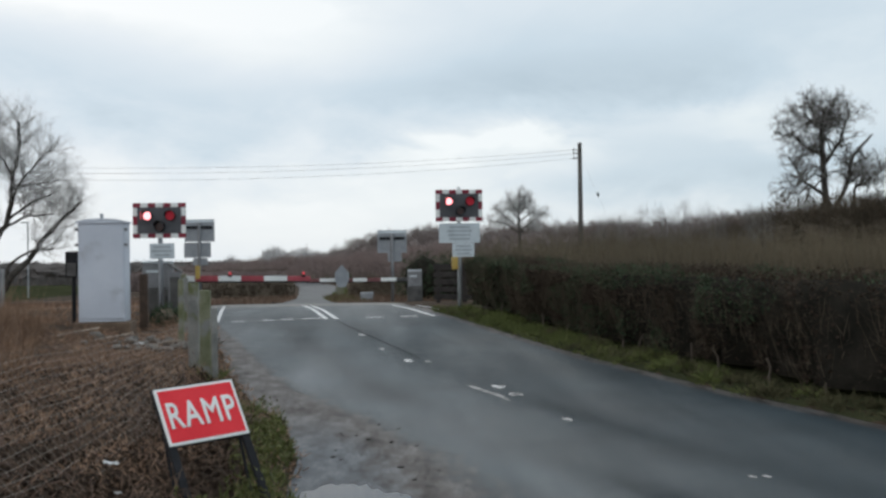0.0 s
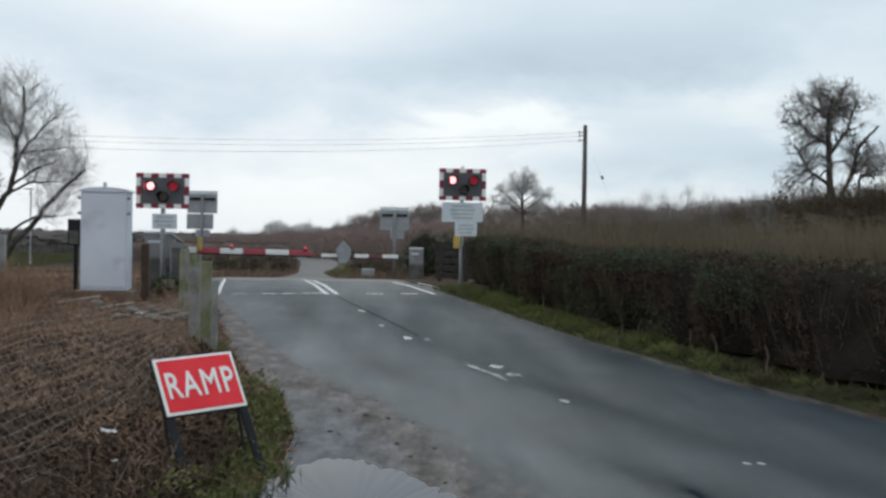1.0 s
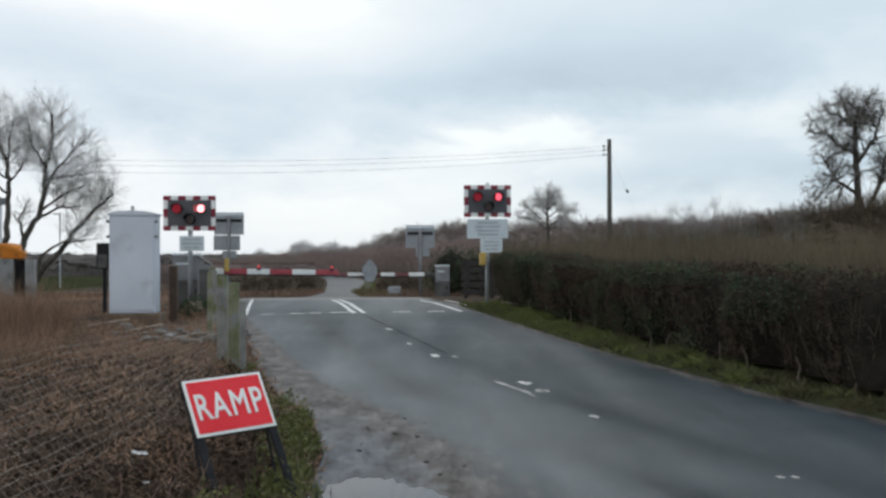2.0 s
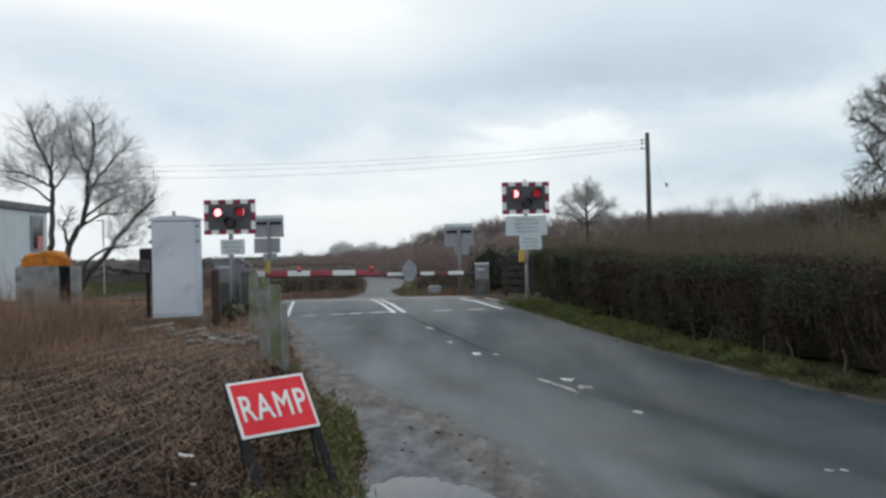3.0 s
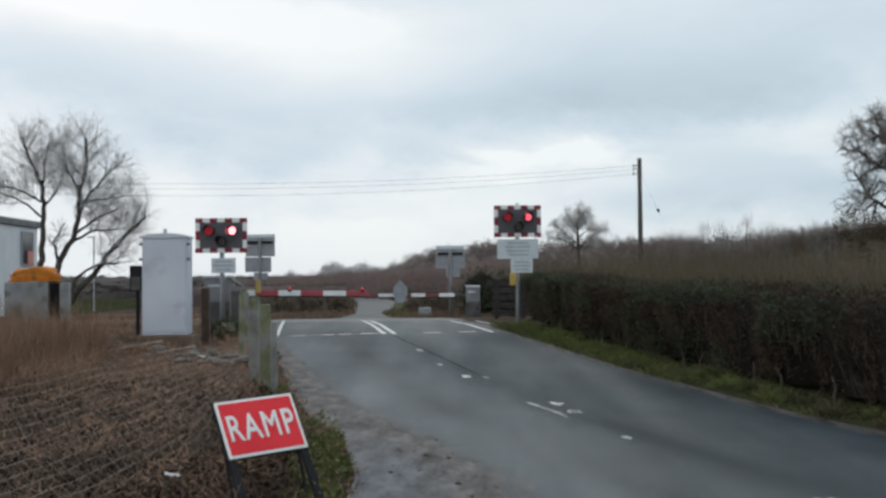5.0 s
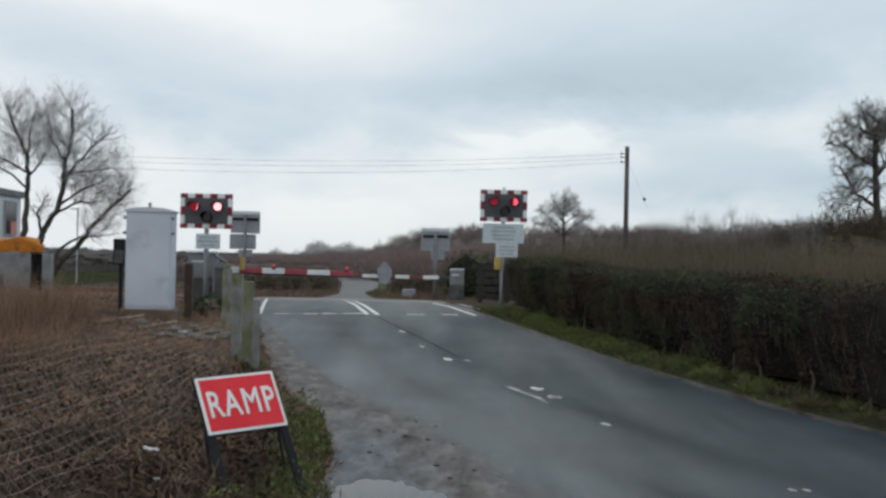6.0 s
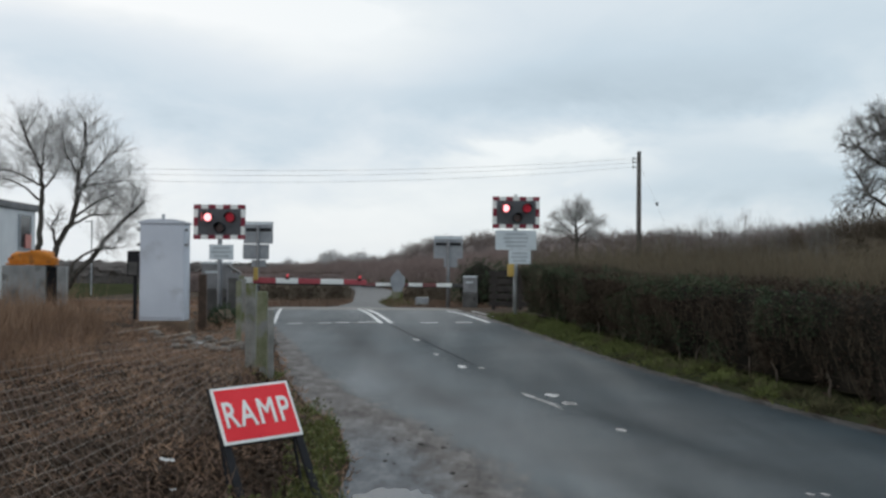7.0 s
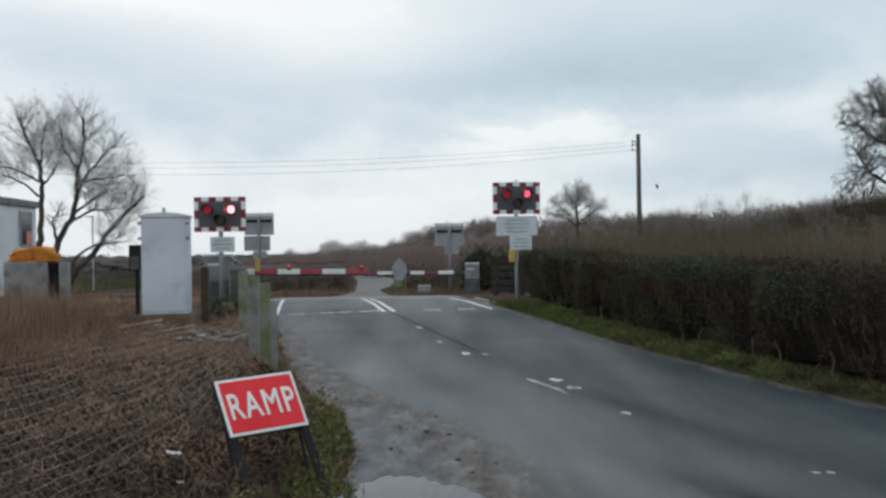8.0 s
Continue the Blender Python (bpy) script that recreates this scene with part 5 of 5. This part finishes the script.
def saplings():
    """Slender upright saplings that stand over the thicket."""
    rng = np.random.default_rng(61)
    for x, h, w in ((14.0, 3.9, 0.8), (15.31, 4.4, 0.9), (16.41, 4.4, 1.1), (17.0, 4.1, 1.2), (17.79, 4.75, 0.9), (18.99, 4.45, 1.2), (19.9, 4.0, 1.1), (21.73, 4.3, 0.9), (22.6, 4.1, 1.1), (12.9, 3.7, 0.7)):
        n = 460
        h *= 1.06
        z = rng.uniform(0.2, 1.0, n) ** 0.8
        p = np.stack([x + rng.normal(0, 0.46, n) * w * (1.15 - z) ** 0.35, 60.5 + rng.normal(0, 0.3, n), z * h * 0.9], 1)
        way = np.stack([rng.normal(0, 0.16, n), rng.normal(0, 0.16, n), np.ones(n)], 1)
        s = thing("sapling", Matrix.Identity(4), "slender upright bare sapling in the thicket", "sapling", "saplings over the thicket")
        spray = part("twig_spray", slivers("twig_spray", p, way, rng.uniform(0.3, 0.9, n), 0.009, GREYTWIG, rng, 0.12), None, s)
        tagged(spray, "upright bare twigs", kind="stuff")
        part("trunk", rod((x, 60.5, -0.2), (x + rng.normal(0, 0.1), 60.5, h * 0.85), 0.04, 0.012, 6), BARK, s, smooth=True)


thicket()
saplings()


def wood_strip(name, spots, seed, mat, label, per=900, thin=0.7, solid=0.74):
    """A far belt of leafless trees: (x, y, height, width) each a spray of trunk, limbs and twigs."""
    rng = np.random.default_rng(seed)
    base, way, length, width = [], [], [], []
    for x, y, h, w in spots:
        c = np.array([x, y, h * 0.58])
        m = per
        d = rng.normal(size=(m, 3))
        d /= np.linalg.norm(d, axis=1)[:, None]
        r = rng.uniform(0.25, 1.0, m) ** 0.5
        lump = 1 + 0.25 * np.sin(d[:, 0] * 5 + x) * np.cos(d[:, 2] * 4 + y)
        p = c + d * (r * lump)[:, None] * np.array([w / 2, w / 2, h * 0.42])
        p[:, 2] = np.maximum(p[:, 2], 0.1)
        base.append(p), way.append(d + np.array([0, 0, 0.5]) + rng.normal(0, 0.4, (m, 3)))
        length.append(rng.uniform(0.04, 0.13, m) * h), width.append(rng.uniform(0.006, 0.018, m) * h * thin)
        t = 8
        base.append(np.tile([x, y, -0.1], (t, 1)) + rng.normal(0, 0.05 * w, (t, 3)) * [1, 1, 0]), way.append(rng.normal(0, 0.25, (t, 3)) * [1, 1, 0] + [0, 0, 1])
        length.append(np.full(t, h * 0.75)), width.append(np.full(t, 0.03 * h))
    me = slivers(name, np.concatenate(base), np.concatenate(way), np.concatenate(length), np.concatenate(width), mat, rng, 0.25)
    hearts, faces = [], []
    for x, y, h, w in spots if solid else ():
        bm = bmesh.new()
        bmesh.ops.create_icosphere(bm, subdivisions=3, radius=1.0)
        k0 = len(hearts)
        for v in bm.verts:
            k = solid * (1 + 0.30 * noise.noise(v.co * 1.7 + Vector((x, y, 0))) + 0.35 * noise.noise(v.co * 6 + Vector((y, x, 0))))
            hearts.append((x + v.co.x * w * 0.5 * k, y + v.co.y * w * 0.5 * k, h * 0.40 + v.co.z * h * 0.5 * k))
        faces.extend([tuple(q.index + k0 for q in f.verts) for f in bm.faces])
        bm.free()
    if hearts:
        tagged(new(name + "_thicket", mesh_from(name, hearts, faces, mat)), label, "woodland", kind="stuff")
    return tagged(new(name, me), label, "woodland", kind="stuff")


def wood_spots(rng, px, tops, distance, n, depth=0.15, wide=0.8):
    """Trees along a belt, by bearing (tangent) and by the slope to their tops."""
    spots = []
    for _ in range(n):
        b = rng.uniform(px[0], px[-1])
        d = distance * rng.uniform(1 - depth, 1 + depth)
        h = 1.7 + float(np.interp(b, px, tops)) * d
        h *= rng.uniform(0.88, 1.03)
        spots.append((b * d, d, h, h * wide * rng.uniform(0.8, 1.3)))
    return spots


RW = np.random.default_rng(77)
wood_strip("dark_copse", wood_spots(RW, (0.20, 0.30, 0.355, 0.375, 0.40, 0.46, 0.56), (0.017, 0.022, 0.034, 0.046, 0.055, 0.058, 0.054), 66, 80, 0.06, 1.2), 8, HEDGETWIG, "dark bare copse below the oaks", 1400, 0.45, 0.6)
wood_strip("far_wood", wood_spots(RW, (-0.075, -0.044, -0.033, -0.003, 0.03, 0.08, 0.14, 0.30, 0.42, 0.55), (0.001, 0.009, 0.019, 0.024, 0.029, 0.030, 0.032, 0.036, 0.045, 0.050), 150, 200, 0.15, 0.8), 2, FARTREES, "brown leafless woodland across the fields", 1300, 0.6, 0.62)
wood_strip("far_wood", wood_spots(RW, (-0.18, -0.15, -0.143, -0.131, -0.117, -0.1025, -0.090, -0.074, -0.058, -0.02), (-0.003, 0.002, 0.0065, -0.001, 0.002, 0.0155, 0.0075, 0.0130, 0.007, 0.010), 420, 60, 0.1, 0.8), 4, FARFAR, "distant leafless trees paled for haze", 700, 0.8, 0.6)
wood_strip("field_thicket", wood_spots(RW, (-0.2, -0.16, -0.12, -0.03, 0.03, 0.08), (-0.001, -0.003, 0.002, 0.006, 0.012, 0.016), 90, 150, 0.2, 1.2), 6, FARWOOD, "brown bare scrub across the field", 1300, 0.6, 0)
wood_strip("far_hedge_line", wood_spots(RW, (-0.62, -0.45, -0.3, -0.15), (0.0045, 0.003, 0.002, 0.001), 93, 260, 0.04, 1.7), 16, FARHEDGE, "dark bare hedge line across the field", 420, 0.6, 0.95)


blades("field_edge_scrub", scatter(RW, 7000, -60, -12, 80, 88), RW, 0.3, 0.9, 0.05, 0.5, FARHEDGE, "low scrub at the foot of the far hedge", "scrub", 0.4)


def bush(name, spots, seed, mats, label, per=1500, blade=(0.06, 0.2), width=0.012, heart=None):
    rng = np.random.default_rng(seed)
    s = thing(name, Matrix.Identity(4), label, "bush")
    for nm, mat, leafy, share in mats:
        base, way = [], []
        for x, y, z, rx, ry, rz in spots:
            m = int(per * share)
            d = rng.normal(size=(m, 3))
            d /= np.linalg.norm(d, axis=1)[:, None]
            r = rng.uniform(0.55, 1.0, m)[:, None] * (1 + 0.18 * np.sin(7 * d[:, :1] + x) * np.cos(6 * d[:, 2:] + y))
            p = np.array([x, y, z]) + d * r * np.array([rx, ry, rz])
            p[:, 2] = np.maximum(p[:, 2], 0.02)
            base.append(p), way.append(d + rng.normal(0, 0.6, (m, 3)))
        b = np.concatenate(base)
        part(nm, slivers(nm, b, np.concatenate(way), rng.uniform(*blade, len(b)), width * (3.0 if leafy else 1.0), mat, rng, 0.3, leafy), None, s)
    hearts, faces = [], []
    for x, y, z, rx, ry, rz in spots:
        bm = bmesh.new()
        bmesh.ops.create_icosphere(bm, subdivisions=2, radius=1.0)
        k0 = len(hearts)
        for v in bm.verts:
            k = 0.74 + 0.14 * noise.noise(v.co * 2 + Vector((x, y, 0)))
            hearts.append((x + v.co.x * rx * k, y + v.co.y * ry * k, z + v.co.z * rz * k))
        faces.extend([tuple(q.index + k0 for q in f.verts) for f in bm.faces])
        bm.free()
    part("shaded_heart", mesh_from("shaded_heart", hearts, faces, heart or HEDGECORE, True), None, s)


bush("ivy_bush", [(1.6, 40.0, 0.9, 1.0, 0.8, 1.15), (2.6, 39.0, 0.9, 1.1, 0.8, 0.9)], 1, (("foliage", HEDGELEAF, True, 1.0), ("twig_mass", HEDGETWIG, False, 0.5)), "dark ivy-covered bush beside the far barrier")
bush("weed_clump", [(-4.25, 20.9, 0.62, 0.30, 0.3, 0.22)], 7, (("foliage", HEDGELEAF, True, 1.0),), "low dark green weeds between cabinet and fence", 700, (0.04, 0.12), 0.010, heart=LOWHEDGE)


def strip_hedge(path, height, depth, seed, label, density=1700, blade=(0.05, 0.17), width=0.014, z=0.0, twig=LOWHEDGE):
    """A low rough hedge along a path: a lumpy heart under a coat of twigs and withered leaves."""
    rng = np.random.default_rng(seed)
    s = thing("low_hedge", Matrix.Identity(4), label, "hedge", "low hedges beyond the crossing")
    p = np.array(path, float)
    seg = np.linalg.norm(np.diff(p, axis=0), axis=1)
    run = np.concatenate([[0], np.cumsum(seg)])

    def at(t):
        return np.interp(t, run, p[:, 0]), np.interp(t, run, p[:, 1])

    def tall(t):
        return height * (1 + 0.16 * noise.noise(Vector((t * 0.9, seed, 0))) + 0.07 * noise.noise(Vector((t * 3.1, seed, 4))))

    verts, faces = [], []
    n = max(8, int(run[-1] / 0.25))
    prof = ((-0.5, 0.0), (-0.5, 0.45), (-0.42, 0.8), (-0.15, 0.93), (0.2, 0.93), (0.5, 0.6), (0.5, 0.0))
    for k in range(n + 1):
        t = run[-1] * k / n
        x, y = at(t)
        end = min(1.0, 0.82 + 3 * min(k, n - k) / n)
        for q, (a, b) in enumerate(prof):
            verts.append((x, y + depth * a * (1 + 0.2 * noise.noise(Vector((t * 1.6, q, seed))) + 0.15 * noise.noise(Vector((t * 5.0, q * 2, seed)))), z + tall(t) * b * end))
    m = len(prof)
    for k in range(n):
        for q in range(m - 1):
            faces.append((k * m + q, k * m + q + 1, k * m + m + q + 1, k * m + m + q))
    part("shaded_heart", mesh_from("shaded_heart", verts, faces, twig, True), None, s)
    for nm, mt, leafy, share in (("twig_mass", twig, False, 1.0), ("foliage", BROWNLEAF, True, 0.3)):
        c = int(density * share * run[-1])
        t = rng.uniform(0, run[-1], c)
        x, y = at(t)
        g, f = rng.uniform(0, 1, c), rng.uniform(0, 1, c)
        h = np.array([tall(a) for a in t])
        front = f < 0.6
        pts = np.stack([x, y + np.where(front, -depth * 0.5 + rng.normal(0, 0.05, c), depth * rng.uniform(-0.5, 0.5, c)), z + np.where(front, h * g * 0.9, h * 0.93)], 1)
        way = np.where(front[:, None], np.array([0, -1.0, 0.5]), np.array([0, -0.2, 1.0])) + rng.normal(0, 0.6, (c, 3))
        part(nm, slivers(nm, pts, way, rng.uniform(*blade, c), width * (2.5 if leafy else 1.0), mt, rng, 0.3, leafy), None, s)


strip_hedge([(-8.8, 44.6), (-6.2, 45.4), (-3.85, 46.6)], 0.86, 1.0, 2, "low brown hedge beside the far road")
strip_hedge([(-1.45, 45.0), (0.3, 45.0), (2.4, 45.4)], 0.86, 1.0, 9, "low brown hedge beyond the far barrier")
strip_hedge([(-16, 61), (-10, 62), (-5.8, 65)], 1.15, 1.2, 12, "brown hedge along the bend of the far road", 1100, twig=FARWOOD)

blades("lane_verge_grass", scatter(R1, 9000, -4, 1.5, 38.5, 62, lambda x, y: road_x(y) + right_half(y) - 0.05 < x < road_x(y) + right_half(y) + 1.3), R1, 0.06, 0.20, 0.022, 0.7, GRASS, "rough grass beside the far lane", "grass", 0.5)
blades("dry_lane_grass", scatter(R1, 16000, -11, 2.5, 37.5, 46, lambda x, y: x > road_x(y) + right_half(y) or x < road_x(y) - left_half(y)), R1, 0.06, 0.22, 0.020, 0.8, DARKBRAMBLE, "dry brown grass below the far hedges", "dry grass", 0.5)

# ---------------------------------------------------------------- utility pole and cables
def utility_pole(x, y, top):
    s = thing("utility_pole", pose(x, y, 0), "dark wooden utility pole carrying overhead cables", "utility pole")
    part("shaft", rod((0, 0, -0.3), (0, 0, top), 0.16, 0.12, 12), WOOD_POLE, s, smooth=True)
    for k, z in enumerate((top - 0.42, top - 0.62, top - 0.9)):
        part("arm", rod((0, 0, z), (-0.34, -0.02, z), 0.022, n=6), DARKMETAL, s)
        part("insulator", rod((-0.34, -0.02, z - 0.07), (-0.34, -0.02, z + 0.09), 0.045, 0.03, 8), DARKMETAL, s)
    st = part("stay_wire", rod((0.1, 0, top - 0.9), (3.4, 0.5, 0), 0.003, n=5), CABLE, s)
    part("stay_insulator", rod((1.10, 0.15, top - 3.10), (1.04, 0.14, top - 2.90), 0.07, n=8), DARKMETAL, s)


utility_pole(11.57, 60, 8.27)
for k, (z0, z1, sag) in enumerate(((7.85, 7.2, 1.05), (7.62, 6.9, 1.05), (7.37, 6.75, 1.2))):
    rows = []
    for i in range(41):
        f = i / 40
        rows.append(((11.23 + (-36 - 11.23) * f, 59.98 + (48 - 59.98) * f, z0 + (z1 - z0) * f - sag * 4 * f * (1 - f)), 0.0065))
    cu = thing("overhead_cable", Matrix.Identity(4), "thin dark overhead cable sagging from the pole", "cable", "overhead cables")
    part("strand", mesh_from("strand", *ring_rows(rows, 5), CABLE, True), None, cu)


# ---------------------------------------------------------------- cabin, concrete bay and far roadside things
def cabin():
    s = thing("site_cabin", pose(-13.05, 34.0, 0.2, 0, 0, 93), "white site cabin with a grey roof edge", "cabin")
    part("wall", box((6.0, 2.6, 3.1), (-3.0, 1.3, 1.55), 0.02), CABINWALL, s)
    part("roof", box((6.16, 2.76, 0.22), (-3.0, 1.3, 3.21), 0.03), ROOF, s, "dark grey flat roof")
    w = part("window", box((0.95, 0.05, 1.0), (-1.05, -0.01, 2.42), 0.01), GLASS, s, "dark window")
    for fx, fz, fw, fh in ((0, 0.52, 1.05, 0.05), (0, -0.52, 1.05, 0.05), (0.5, 0, 0.05, 1.0), (-0.5, 0, 0.05, 1.0)):
        part("frame", box((fw, 0.04, fh), (-1.05 + fx, -0.03, 2.42 + fz), 0.004), SIGNBACK, w)
    part("notice", box((0.55, 0.02, 0.44), (-0.85, -0.06, 2.12), 0.004), material("red_notice", (0.5, 0.16, 0.14), (0.6, 0.24, 0.2), 6.0, 0.6, 0.0), s, "small red notice")


cabin()


def bay():
    s = thing("concrete_bay", pose(-10.35, 27.0, 0.35, 0, 0, 14), "grey concrete bay with an orange cover", "concrete bay")
    plain = material("plain_grey_concrete", (0.19, 0.19, 0.19), (0.33, 0.33, 0.325), 3.0, 0.9, 0.4, spots=((0.12, 0.115, 0.11), 2.5, 0.35))
    part("block", box((1.05, 0.9, 1.28), (-0.25, 0.2, 0.60), 0.02), plain, s)
    # solid black block stands for the shade in the gap
    part("recess", box((0.30, 0.6, 1.22), (0.42, 0.35, 0.60), 0.01), DARKMETAL, s, "black block for the shade inside the opening")
    part("end_post", box((0.22, 0.7, 1.24), (0.66, 0.1, 0.60), 0.02), plain, s)
    bm = box((1.22, 0.72, 0.36), (-0.07, 0.2, 1.44), 0.09)
    bmesh.ops.subdivide_edges(bm, edges=bm.edges[:], cuts=3, use_grid_fill=True)
    for v in bm.verts:
        v.co += 0.07 * noise.noise_vector(v.co * 4.0) + 0.035 * noise.noise_vector(v.co * 11.0)
        if v.co.z > 1.45:
            v.co.x = -0.10 + (v.co.x + 0.10) * 0.86
            v.co.z -= 0.10 * (v.co.x / 0.6) ** 2
    cover = part("cover", bm, ORANGE, s, "crumpled orange sheet cover", smooth=True)
    part("hem", box((1.20, 0.80, 0.05), (-0.09, 0.2, 1.275), 0.02), ORANGE, cover)


bay()

sg = thing("barrier_sign", pose(-1.35, 35.93, 1.13, 0, 0, 8), "grey pointed sign plate hung on the far barrier", "sign")
bm = bmesh.new()
for y in (0.0, 0.02):
    for x, z in ((0, 0.39), (0.25, 0.10), (0.25, -0.12), (0.13, -0.39), (-0.13, -0.39), (-0.25, -0.12), (-0.25, 0.10)):
        bm.verts.new((x, y, z))
bm.verts.ensure_lookup_table()
bm.faces.new(bm.verts[:7]), bm.faces.new(bm.verts[7:][::-1])
for i in range(7):
    j = (i + 1) % 7
    bm.faces.new((bm.verts[i], bm.verts[i + 7], bm.verts[j + 7], bm.verts[j]))
part("plate", bm, SIGNBACK, sg)
part("bracket", box((0.06, 0.24, 0.10), (0, 0.125, -0.15), 0.01), DARKGREY, sg)
vp = thing("verge_post", pose(-1.80, 46, 0.05), "short mossy concrete post beside the far road", "post")
part("post", box((0.34, 0.3, 0.62), (0.0, 0.0, 0.25), 0.05), MOSSY, vp)
kb = thing("concrete_block", pose(-0.56, 39.6, 0.05), "small pale concrete block beside the far road", "concrete block")
part("block", box((0.50, 0.4, 0.40), (0, 0, 0.19), 0.03), SIGNBACK, kb)


mp = thing("marker_post", pose(-16.5, 50, 0.2), "thin pale post with a short cross arm", "post")
part("post", rod((0, 0, -0.1), (0, 0, 3.45), 0.035, n=8), GREYSTEEL, mp)
part("cross_arm", box((0.42, 0.05, 0.06), (-0.12, 0, 3.42), 0.01), GREYSTEEL, mp)


def timber_fence():
    s = thing("timber_fence", pose(1.55, 29.5, 0.40, 0, 0, -8), "dark stained timber fence by the railway", "fence")
    dark = material("dark_timber", (0.022, 0.018, 0.017), (0.052, 0.044, 0.040), 6.0, 0.9, 0.4)
    for k in range(3):
        part("post", box((0.11, 0.11, 1.2), (0.05 + 0.75 * k, 0, 0.55), 0.01), dark, s)
    for k in range(5):
        part("rail", box((1.75, 0.035, 0.15), (0.8, -0.06, 0.2 + 0.21 * k), 0.006), dark, s)


timber_fence()

# railway across the road
tagged(new("ballast", mesh_from("ballast", [(x, y, rise(y) + 0.06) for x in np.linspace(-60, -4.9, 40) for y in (27.6, 30.2, 32.9)], [(i * 3 + j, i * 3 + j + 1, i * 3 + 4 + j, i * 3 + 3 + j) for i in range(39) for j in range(2)], BALLAST)), "brown stone railway ballast", "ballast", kind="structure")
for yy in (29.5, 30.935):
    rl = thing("rail", pose(0, 0, 0), "rusty steel railway rail", "rail", "railway rails")
    part("railhead", box((56.5, 0.07, 0.14), (-32.9, yy, rise(yy) + 0.12), 0.01), RUST, rl)

# rubble, litter and small stones
RS = np.random.default_rng(9)


def stone(x, y, r, mat=STONE, name="stone", label="rough pale rubble stone", flat=0.6):
    bm = bmesh.new()
    bmesh.ops.create_icosphere(bm, subdivisions=2, radius=r)
    off = Vector((x * 7, y * 7, 0))
    for v in bm.verts:
        v.co *= 1 + 0.45 * noise.noise(v.co / r * 1.2 + off) + 0.22 * noise.noise(v.co / r * 3.1 + off)
        v.co.z *= flat
    me = bpy.data.meshes.new(name)
    bm.to_mesh(me)
    bm.free()
    me.materials.append(mat)
    ob = new(name, me)
    ob.matrix_basis = pose(x, y, bank(x, y) + r * flat * 0.55 + (0.08 if r > 0.05 else 0.0), 0, 0, RS.uniform(0, 360))
    tagged(ob, label, "stone", "rubble stones")


for k in range(46):
    stone(-4.7 + 2.2 * RS.uniform(0, 1), 16.6 + RS.uniform(-0.9, 1.2), 0.04 + 0.085 * RS.uniform(0, 1) ** 1.8)
for px, py, ln, turn in ((-4.35, 17.3, 0.62, 24), (-3.45, 16.9, 0.50, -12), (-5.0, 17.4, 0.75, 12)):
    bd = thing("broken_board", pose(px, py, bank(px, py) + 0.16, 6, -9, turn), "short pale broken board lying on rubble", "board", "broken boards")
    part("plank", box((ln, 0.09, 0.025), (0, 0, 0), 0.004), material("split_timber", (0.17, 0.13, 0.10), (0.34, 0.27, 0.21), 6.0, 0.9, 0.4), bd)
for k in range(40):
    yy = 6.4 + 5.0 * RS.uniform(0, 1) ** 1.5
    stone(left_edge(yy) + RS.uniform(0.2, 1.0) + 0.9 * RS.uniform(0, 1) * (11.4 - yy) / 5.0, yy, 0.006 + 0.018 * RS.uniform(0, 1) ** 2, flat=0.28, name="clod", label="small dark clod on the muddy road edge", mat=CLOD)


def litter(x, y, r, seed):
    bm = bmesh.new()
    bmesh.ops.create_grid(bm, x_segments=5, y_segments=4, size=r)
    for v in bm.verts:
        v.co.z = 0.35 * r * noise.noise(v.co / r * 1.7 + Vector((seed, 0, 0)))
        v.co.y *= 0.5
    bmesh.ops.solidify(bm, geom=bm.faces[:], thickness=0.004)
    me = bpy.data.meshes.new("litter")
    bm.to_mesh(me)
    bm.free()
    me.materials.append(LITTER)
    ob = new("litter", me)
    ob.matrix_basis = pose(x, y, bank(x, y) + 0.2, 12, 8, seed * 40)
    tagged(ob, "crumpled white scrap of litter among dead bramble", "litter", "scraps of litter")


litter(-2.02, 7.9, 0.055, 1)
litter(-1.75, 7.0, 0.03, 2)
litter(-3.72, 16.3, 0.11, 3)


def motions():
    for sh, at, ph in SHUTTERS:
        walk(sh, shutter_rows(at, ph))


motions()
